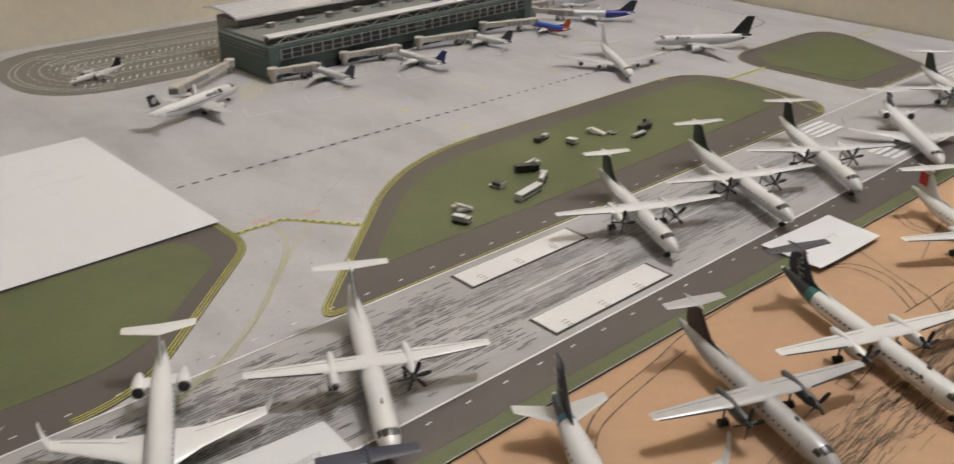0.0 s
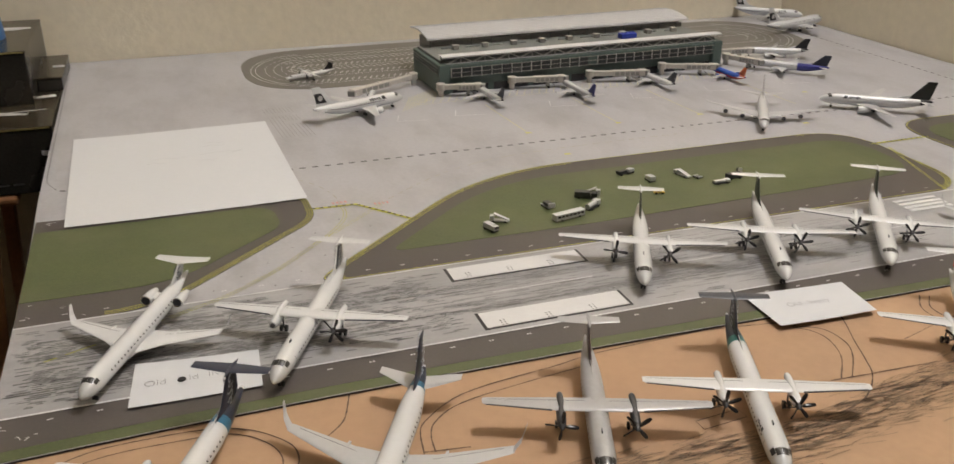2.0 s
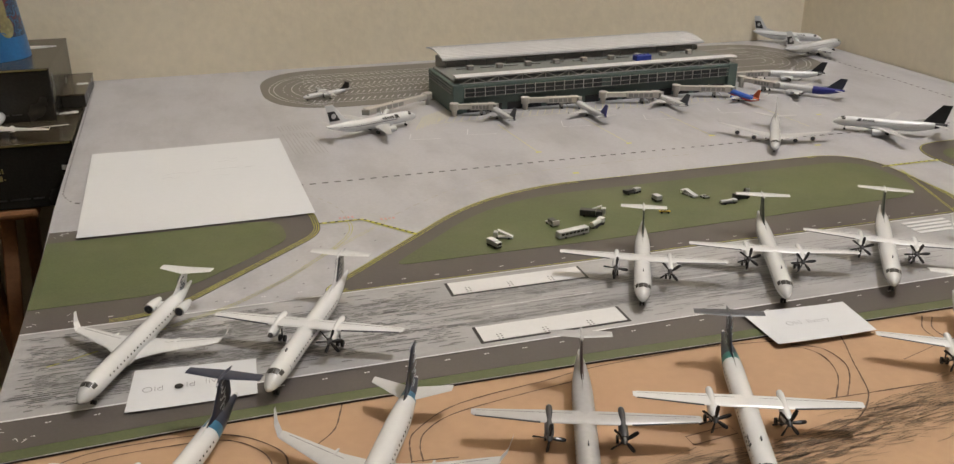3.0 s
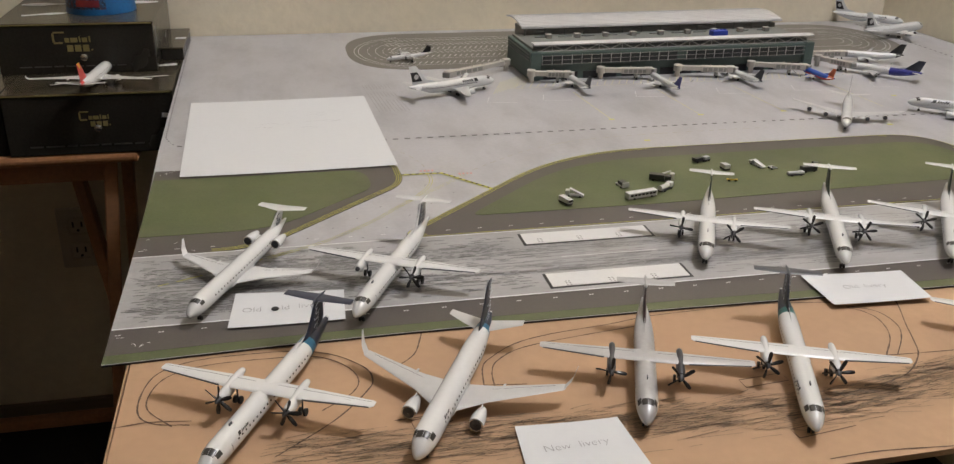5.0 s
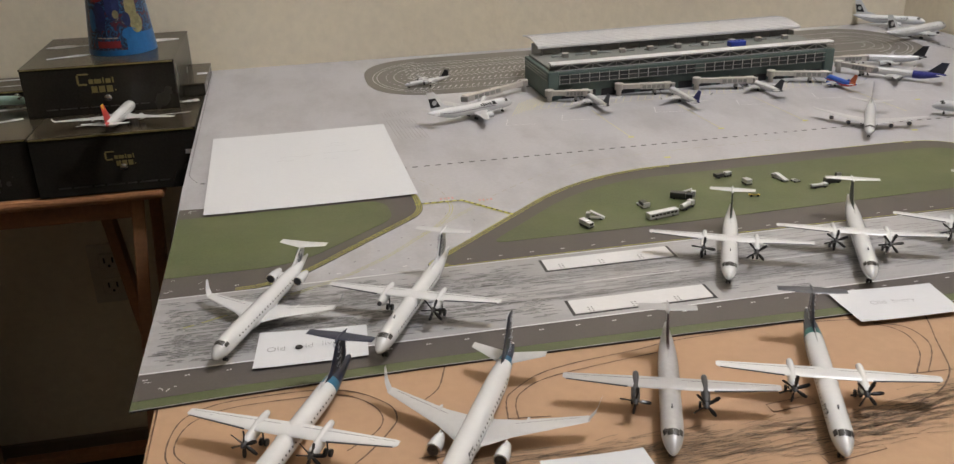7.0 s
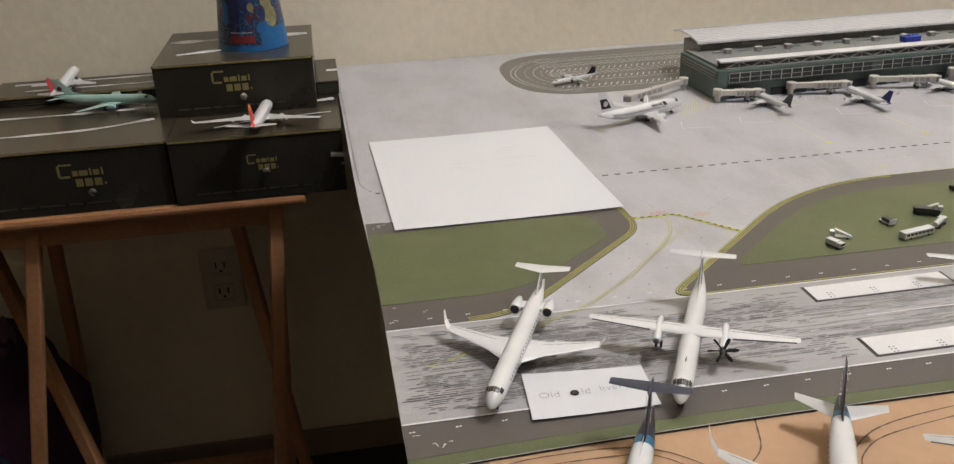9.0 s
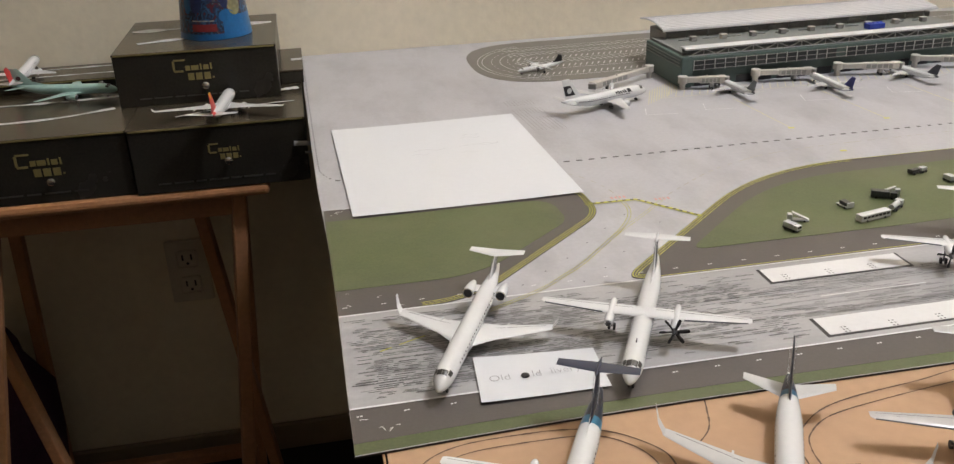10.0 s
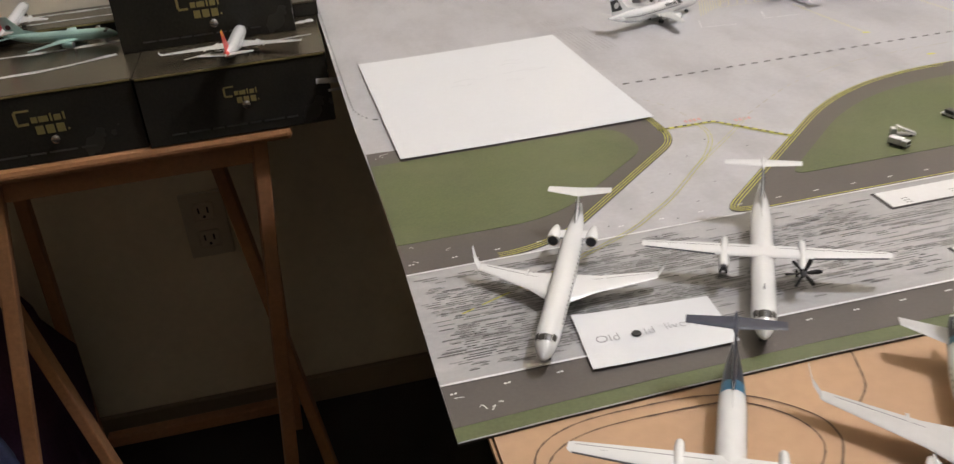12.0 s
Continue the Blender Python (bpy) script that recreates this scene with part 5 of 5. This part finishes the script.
def jet_bridge(a, b, cab_turn, label="grey model jet bridge at the terminal"):
    """A gangway from the rotunda a to the cab b."""
    a, b = Vector((*a, 0)), Vector((*b, 0))
    d = b - a
    ln, turn = d.length, math.degrees(math.atan2(d.y, d.x))
    ob = thing("jet_bridge", label, "jet bridge", pose(a.x, a.y, 0.0004, 0, 0, turn), "jet bridges")
    rot = part("rotunda", tube((0, 0, 0.0085), (0, 0, 0.0165), 0.0062, 0.0062, 16), BRIDGE, ob)
    part("column", tube((0, 0, 0), (0, 0, 0.0085), 0.0038, 0.0038, 12), BRIDGE, ob)
    part("rotunda_cap", tube((0, 0, 0.0166), (0, 0, 0.0175), 0.0066, 0.0058, 16), BRIDGE, rot)
    part("inner_tunnel", box(0.005, ln * 0.55, -0.0035, 0.0035, 0.0092, 0.0158, 0.0004), BRIDGE, ob)
    o = part("outer_tunnel", box(ln * 0.42, ln * 0.93, -0.0044, 0.0044, 0.0082, 0.0163, 0.0004), BRIDGE, ob)
    for k in range(5):
        x = ln * (0.46 + 0.095 * k)
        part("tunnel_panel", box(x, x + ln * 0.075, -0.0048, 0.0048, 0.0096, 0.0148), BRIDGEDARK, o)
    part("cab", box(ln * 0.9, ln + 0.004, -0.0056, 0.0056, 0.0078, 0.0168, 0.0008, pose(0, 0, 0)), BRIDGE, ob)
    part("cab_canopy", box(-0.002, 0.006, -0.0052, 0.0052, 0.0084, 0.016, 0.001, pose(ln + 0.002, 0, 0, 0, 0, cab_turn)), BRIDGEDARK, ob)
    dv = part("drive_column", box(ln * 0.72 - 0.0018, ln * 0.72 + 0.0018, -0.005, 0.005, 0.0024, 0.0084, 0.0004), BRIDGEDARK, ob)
    for y in (-0.005, 0.005):
        part("wheel", tube((ln * 0.72, y - 0.001, 0.0018), (ln * 0.72, y + 0.001, 0.0018), 0.0018, 0.0018, 12), RUBBER, dv)
    part("stair", beam((ln * 0.88, 0.0075, 0.0), (ln * 0.76, 0.0065, 0.0088), 0.0025, 0.0008), BRIDGEDARK, ob)
    part("warning_light", tube((ln * 0.6, 0, 0.0163), (ln * 0.6, 0, 0.0185), 0.0009), BRIDGE, ob)


jet_bridge((0.471, 0.657), (0.521, 0.646), -30)
jet_bridge((0.575, 0.662), (0.645, 0.65), -40)
jet_bridge((0.692, 0.66), (0.768, 0.642), -40)
jet_bridge((0.812, 0.667), (0.884, 0.64), -40)
jet_bridge((0.4515, 0.725), (0.355, 0.668), 30)
jet_bridge((0.936, 0.722), (0.994, 0.715), -20)
jet_bridge((0.936, 0.69), (0.962, 0.646), -20)


# ---- ground vehicles on the grass ----
def vehicle(kind, x, y, turn, ln=0.013, w=0.005, h=0.0048, body=WHITE, label=""):
    ob = thing("ground_vehicle", label, "model vehicle", pose(x, y, Z3 + 0.0001, 0, 0, turn), "ground vehicles")
    hl = ln / 2
    if kind == "bus":
        bd = part("body", box(-hl, hl, -w / 2, w / 2, 0.0009, h, 0.0005), body, ob)
        for sd in (-1, 1):
            for k in range(7):
                part("window", box(-hl + ln * (0.06 + 0.13 * k), -hl + ln * (0.16 + 0.13 * k), sd * w / 2 - 0.0001, sd * w / 2 + 0.0001, h * 0.5, h * 0.8), GLASSP, bd)
        part("windscreen", box(hl - 0.0001, hl + 0.0001, -w * 0.42, w * 0.42, h * 0.45, h * 0.85), GLASSP, bd)
        part("skirt", box(-hl, hl, -w / 2 - 0.0001, w / 2 + 0.0001, 0.0007, 0.0014), BRIDGEDARK, ob)
    elif kind == "cart":
        part("bed", box(-hl, hl, -w / 2, w / 2, 0.0012, 0.0022, 0.0002), body, ob)
        part("cargo", box(-hl * 0.7, hl * 0.6, -w * 0.4, w * 0.4, 0.0022, h, 0.0004), GUNMETAL, ob, "dark cargo bed")
        part("rail", box(-hl, -hl * 0.86, -w / 2, w / 2, 0.0022, h * 1.1), body, ob)
    elif kind == "stairs":
        part("chassis", box(-hl, hl, -w / 2, w / 2, 0.001, 0.002, 0.0002), body, ob)
        part("cab", box(hl * 0.55, hl, -w / 2, w / 2, 0.002, h, 0.0004), body, ob)
        part("ramp", beam((-hl, 0, 0.002), (hl * 0.6, 0, h * 1.25), w * 0.8, 0.0009), body, ob, "white boarding ramp")
    else:
        part("chassis", box(-hl, hl, -w / 2, w / 2, 0.0009, 0.0019, 0.0002), GUNMETAL, ob)
        cabin = part("cab", box(hl * 0.45, hl, -w / 2, w / 2, 0.0019, h, 0.0005), body, ob)
        part("windscreen", box(hl - 0.0001, hl + 0.0001, -w * 0.4, w * 0.4, h * 0.55, h * 0.9), GLASSP, cabin)
        if kind == "tanker":
            part("tank", tube((-hl, 0, h * 0.62), (hl * 0.4, 0, h * 0.62), h * 0.4, h * 0.4, 14), body, ob, smooth=40)
        else:
            part("load_box", box(-hl, hl * 0.4, -w / 2, w / 2, 0.0019, h * 1.05, 0.0003), body, ob)
    for sx in (-0.6, 0.6):
        for sd in (-1, 1):
            part("wheel", tube((sx * hl, sd * w * 0.5 - 0.0006, 0.001), (sx * hl, sd * w * 0.5 + 0.0003, 0.001), 0.001, 0.001, 10), RUBBER, ob)


vehicle("truck", 0.3835, 0.2185, -68, 0.015, 0.006, 0.0062, label="white model catering truck on printed grass")
vehicle("stairs", 0.3975, 0.234, 155, 0.018, 0.0055, 0.0065, label="white model stair truck on printed grass")
vehicle("cart", 0.453, 0.252, 100, 0.014, 0.0075, 0.0055, label="white model cart with dark bed")
vehicle("bus", 0.461, 0.2215, 12, 0.033, 0.0072, 0.0068, label="white model apron bus")
vehicle("tanker", 0.4925, 0.2365, 35, 0.02, 0.0065, 0.0066, label="white model fuel tanker beside the bus")
vehicle("truck", 0.4975, 0.2615, -30, 0.022, 0.007, 0.0066, GUNMETAL, "dark model truck with white roof")
vehicle("stairs", 0.503, 0.264, -30, 0.02, 0.005, 0.0078, label="white model belt loader")
vehicle("cart", 0.562, 0.3085, 15, 0.014, 0.006, 0.0045, GUNMETAL, "dark model tug on printed grass")
vehicle("truck", 0.571, 0.31, 20, 0.008, 0.005, 0.005, label="small white model tug")
vehicle("truck", 0.5795, 0.282, 95, 0.01, 0.0065, 0.006, label="small white model van")
vehicle("stairs", 0.619, 0.2855, 105, 0.02, 0.0065, 0.0045, label="white model baggage loader")
vehicle("cart", 0.631, 0.275, 100, 0.008, 0.006, 0.0022, label="small white model dolly")
vehicle("tanker", 0.645, 0.253, 0, 0.018, 0.0055, 0.0045, label="white model service truck")
vehicle("truck", 0.665, 0.2615, 5, 0.018, 0.006, 0.006, GUNMETAL, "dark model truck on printed grass")
vehicle("cart", 0.675, 0.2685, 90, 0.006, 0.005, 0.008, label="white model mast cart")
vehicle("cart", 0.5705, 0.248, -15, 0.011, 0.0028, 0.0022, YELLOWP, "yellow model tow bar")


# ---- tray table with boxes ----
tray = thing("tray_table", "wooden folding tray table against the wall", "table", pose(-0.36, 0.84, 0))
part("tabletop", box(-0.24, 0.294, -0.158, 0.14, -0.0985, -0.0832, 0.006), WOOD, tray)
part("apron_rail", box(-0.22, 0.25, -0.135, -0.118, -0.1285, -0.0985), WOOD, tray)
part("leg", beam((0.253, -0.13, -0.0985), (0.19, -0.14, FLOOR), 0.024, 0.018), WOOD, tray)
part("leg", beam((0.182, -0.04, -0.0985), (0.255, -0.045, FLOOR + 0.02), 0.024, 0.016), WOOD, tray)
part("leg", beam((-0.046, -0.13, -0.0985), (-0.165, -0.14, FLOOR), 0.024, 0.018), WOOD, tray)
part("leg", beam((-0.15, -0.04, -0.0985), (-0.04, -0.045, FLOOR + 0.02), 0.024, 0.016), WOOD, tray)
part("stretcher", beam((-0.1, 0.1, FLOOR + 0.06), (0.2, 0.1, FLOOR + 0.06), 0.02, 0.02), WOOD, tray)
part("back_leg", beam((0.24, 0.11, -0.0985), (0.2, 0.11, FLOOR), 0.022, 0.018), WOOD, tray)
part("back_leg", beam((-0.1, 0.11, -0.0985), (-0.12, 0.11, FLOOR), 0.022, 0.018), WOOD, tray)


def model_box(label, x0, x1, y0, y1, z0, z1, logo, knob, streaks, seed):
    ob = thing("storage_box", label, "box", pose((x0 + x1) / 2, y0, z0), "stacked boxes")
    w, d, h = (x1 - x0) / 2, y1 - y0, z1 - z0
    part("carton", box(-w, w, 0, d, 0, h - 0.003, 0.0012), BOXBLACK, ob)
    lid = part("lid", box(-w - 0.0006, w + 0.0006, -0.0006, d, h - 0.0029, h, 0.0008), BOXLID, ob, "brown-black printed lid")
    part("gold_edge", box(-w + 0.002, w - 0.002, -0.0012, -0.0007, h - 0.0026, h - 0.0006), GOLD, lid)
    lx, lz, k = logo
    bm = bmesh.new()
    for ux, uz, uw, uh in ((0.0015, 0.0, 0.011, 0.0016), (0, -0.0095, 0.0022, 0.0095), (0.001, -0.0112, 0.0088, 0.002), (0.012, -0.0098, 0.0046, 0.0048), (0.0176, -0.0098, 0.0072, 0.0048), (0.0262, -0.0098, 0.0016, 0.0062), (0.0292, -0.0098, 0.0052, 0.0048), (0.036, -0.0098, 0.0016, 0.0062), (0.0135, -0.0196, 0.006, 0.007), (0.0212, -0.0196, 0.0062, 0.007), (0.0292, -0.0196, 0.0062, 0.007), (0.0372, -0.0188, 0.0016, 0.0016)):
        add_box(bm, lx + ux * k, lx + (ux + uw) * k, -0.0008, -0.0001, lz + uz * k, lz + (uz + uh) * k)
    part("logo_print", bm, GOLD, ob, "gold printed logo shapes")
    for a, b in ((-0.75, -0.6), (-0.57, -0.35), (-0.32, -0.2), (-0.17, 0.05), (0.08, 0.2), (0.23, 0.45), (0.48, 0.6)):
        part("small_print", box(w * a, w * b, -0.0005, -0.0001, h * 0.135, h * 0.16), FAINT, ob)
    kx, kz = knob
    kb = part("knob", loft([[(kx + r * math.cos(a), y, kz + r * math.sin(a)) for a in np.linspace(0, math.tau, 16, endpoint=False)] for y, r in ((-0.0001, 0.0025), (-0.004, 0.0025), (-0.005, 0.0045), (-0.007, 0.0048), (-0.0085, 0.003), (-0.009, 0.0006))]), CHROME, ob, "round chrome knob", smooth=50)
    for path, wd in streaks:
        part("lid_streak", ribbon(smooth_path([(-w + 2 * w * px, d * py) for px, py in path], 6), wd, h + 0.0003, wobble=0.6), STREAK, lid, "white streak print on lid")
    return ob


STREAK = paint("worn_white_lid_print", (0.6, 0.6, 0.6), 0.3, 0.25, 30, 200, dirt=(0.12, 0.11, 0.1), amount=0.6)
TZ = -0.083
model_box("black printed storage box with gold logo under a model", -0.2245, -0.0135, 0.684, 1.01, TZ, -0.0002, (-0.014, 0.057, 0.98), (0.009, 0.037), [([(0.84, 0.42), (0.98, 0.44)], 0.014), ([(0.25, 0.14), (0.5, 0.2), (0.95, 0.24)], 0.002)], 1)
model_box("black printed storage box with gold logo beside another", -0.5, -0.2265, 0.69, 1.01, TZ, -0.0002, (0.006, 0.062, 1.4), (0.0435, 0.0285), [([(0.1, 0.22), (0.6, 0.24), (0.9, 0.33)], 0.007), ([(0.1, 0.5), (0.6, 0.5), (1.0, 0.53)], 0.008), ([(0.3, 0.9), (0.6, 0.92), (1.0, 0.93)], 0.009), ([(0.3, 0.83), (0.55, 0.85)], 0.008)], 2)
model_box("black printed storage box with gold logo on the stack", -0.2455, -0.0405, 0.79, 1.01, 0.0, 0.0695, (-0.03, 0.056, 1.3), (0.0085, 0.0235), [([(0.12, 0.27), (0.35, 0.33), (0.75, 0.4)], 0.011), ([(0.03, 0.66), (0.5, 0.68), (0.97, 0.7)], 0.016)], 3)
model_box("flat black printed storage box lying at the back", -0.5, -0.256, 0.915, 1.01, 0.0, 0.0133, (0.02, 0.009, 0.3), (0.09, 0.006), [([(0.2, 0.3), (0.6, 0.34), (1.0, 0.36)], 0.006), ([(0.1, 0.75), (0.5, 0.78), (1.0, 0.82)], 0.007)], 4)
sm = thing("flat_case", "flat dark printed case lying beside the stacked box", "case", pose(-0.0245, 0.92, 0.0001))
part("case", box(-0.0155, 0.0155, -0.07, 0.068, 0, 0.0165, 0.001), BOXBLACK, sm)
part("lid", box(-0.016, 0.016, -0.0705, 0.0685, 0.0167, 0.019, 0.0006), BOXLID, sm)
part("label_strip", box(0.0, 0.0155, -0.012, 0.0, 0.0191, 0.0195), STREAK, sm, "white printed strip")
tape = thing("tape_tab", "loose strip of clear tape at the box edge", "tape", pose(-0.0135, 0.684, -0.037))
part("strip", box(-0.016, 0.014, -0.003, -0.0022, 0.0, 0.006, 0.0002, pose(0, 0, 0, 0, 5, 0)), PRINT_WHITE, tape)
part("strip", box(-0.004, 0.012, -0.003, -0.0022, -0.01, -0.007, 0.0002, pose(0, 0, 0, 0, -4, 0)), PRINT_WHITE, tape)
TL = 0.0001
jet("white airliner model with red and yellow fin on box", (-0.1035, 0.786), 83, TL, 53.0, 3.1, 62.0, S4, fin=REDP, rear=REDP, rear_from=0.92, engines=(0.3,), er=1.5, winglet=2.0, finh=4.0, wing=WINGGREY, fintop=YELLOWP)
jet("pale mint airliner model on black box", (-0.2575, 0.855), -13.5, TL, 58.0, 2.7, 50.0, S4, body=MINT, fin=MINT, wing=MINT, nacelle=MINT, engines=(0.31,), er=1.6, emblem=MINT, mark=MAROON)
jet("white airliner model with red fin on black box", (-0.386, 0.9945), 84, 0.0136, 48.0, 2.8, 36.0, S4, fin=REDP, engines=(0.3,), er=1.4, finh=3.9).matrix_basis = pose(-0.392, 0.9348, 0.0136, 0, -8, 84)

tub = thing("printed_tub", "tapered tub with blue, navy and red print", "tub", pose(-0.12, 0.886, 0.0698))
HT, R0, R1 = 0.135, 0.048, 0.0345


def tub_ring(z, off=0.0):
    return R0 + (R1 - R0) * z / HT + off


def tub_patch(z0, z1, a0, a1, off, n=10):
    bm = bmesh.new()
    rows = [[bm.verts.new((tub_ring(z0 + (z1 - z0) * j / 4, off) * math.sin(a0 + (a1 - a0) * i / n), -tub_ring(z0 + (z1 - z0) * j / 4, off) * math.cos(a0 + (a1 - a0) * i / n), z0 + (z1 - z0) * j / 4)) for j in range(5)] for i in range(n + 1)]
    for i in range(n):
        for j in range(4):
            bm.faces.new((rows[i][j], rows[i + 1][j], rows[i + 1][j + 1], rows[i][j + 1]))
    return bm


part("tub_wall", loft([[(tub_ring(z) * math.cos(k * math.tau / 40), tub_ring(z) * math.sin(k * math.tau / 40), z) for k in range(40)] for z in (0, 0.004, 0.05, 0.1, HT)]), CANBLUE, tub, smooth=40)
part("tub_rim", tube((0, 0, HT), (0, 0, HT + 0.004), R1 + 0.002, R1 + 0.002, 40), CANBLUE, tub)
part("tub_print", tub_patch(0.008, 0.118, -1.7, 0.3, 0.0003), CANART, tub, "dark picture print")
part("tub_print", tub_patch(0.03, 0.118, 0.3, 1.5, 0.0003), CANART, tub, "dark picture print")
part("tub_lower_print", tub_patch(0.0115, 0.021, -0.6, 0.12, 0.0006), CANRED, tub, "dark red print")
for k, (a0, a1) in enumerate(((-0.6, -0.42), (-0.4, -0.3), (-0.27, -0.1), (-0.07, 0.06))):
    part("small_print", tub_patch(0.0245, 0.0262, a0, a1, 0.0006), PRINT_WORN, tub)
def tub_disc(zc, ac, rz, ra, off, n=22):
    bm = bmesh.new()
    mid = bm.verts.new((tub_ring(zc, off) * math.sin(ac), -tub_ring(zc, off) * math.cos(ac), zc))
    rim = []
    for k in range(n):
        a, z = ac + ra * math.cos(k * math.tau / n), zc + rz * math.sin(k * math.tau / n)
        rim.append(bm.verts.new((tub_ring(z, off) * math.sin(a), -tub_ring(z, off) * math.cos(a), z)))
    for k in range(n):
        bm.faces.new((mid, rim[k], rim[(k + 1) % n]))
    return bm


for zc, ac, rz, ra, m, up in ((0.096, -0.55, 0.021, 0.5, CANRED, 0.0012), (0.097, -0.56, 0.015, 0.36, PRINT_WORN, 0.0018), (0.098, -0.57, 0.0095, 0.22, CANNAVY, 0.0024), (0.07, 0.02, 0.02, 0.24, CANNAVY, 0.0012), (0.058, 0.1, 0.006, 0.1, CANOLIVE, 0.0018), (0.066, 0.62, 0.026, 0.2, CANOLIVE, 0.0012), (0.044, 0.72, 0.014, 0.22, CANOLIVE, 0.0012), (0.05, 0.42, 0.01, 0.12, CANNAVY, 0.0018), (0.03, 0.45, 0.009, 0.25, CANBLUE, 0.0012), (0.055, -0.45, 0.02, 0.22, CANNAVY, 0.0012), (0.05, -0.75, 0.016, 0.14, CANBLUE, 0.0012)):
    part("tub_shape", tub_disc(zc, ac, rz, ra, 0.0004 + up * 0.4), m, tub)
def cloth_bag(label, x, y, size, material):
    """A slumped cloth bag with two straps."""
    bag = thing("cloth_bag", label, "bag", pose(x, y, FLOOR))
    bm = bmesh.new()
    bmesh.ops.create_icosphere(bm, subdivisions=3, radius=1)
    for v in bm.verts:
        q = 1 + 0.15 * noise.noise(v.co * 2 + Vector((x, y, 0)) * 9)
        v.co = Vector((v.co.x * 0.11 * q, v.co.y * 0.1 * q, (max(v.co.z, -0.75) + 0.75) * 0.22 * q)) * size
    part("cloth", bm, material, bag, smooth=60)
    for sd in (-1, 1):
        pts = [Vector((0.07 * math.cos(a), sd * 0.03, 0.3 + 0.09 * math.sin(a))) * size for a in np.linspace(0, math.pi, 9)]
        bm = bmesh.new()
        for a, b in zip(pts, pts[1:]):
            d = (b - a).normalized().cross(Vector((0, 1, 0))) * 0.003
            w = Vector((0, 0.009, 0))
            ring = [[bm.verts.new(p + e) for e in (w + d, w - d, -w - d, -w + d)] for p in (a, b)]
            for i in range(4):
                bm.faces.new((ring[0][i], ring[0][(i + 1) % 4], ring[1][(i + 1) % 4], ring[1][i]))
        part("strap", bm, material, bag)


cloth_bag("dark purple cloth bag on the floor under the tray table", -0.565, 0.9, 1.0, PURPLE)
cloth_bag("dark blue cloth bag slumped beside the purple bag", -0.6, 0.79, 0.62, BLUECLOTH)
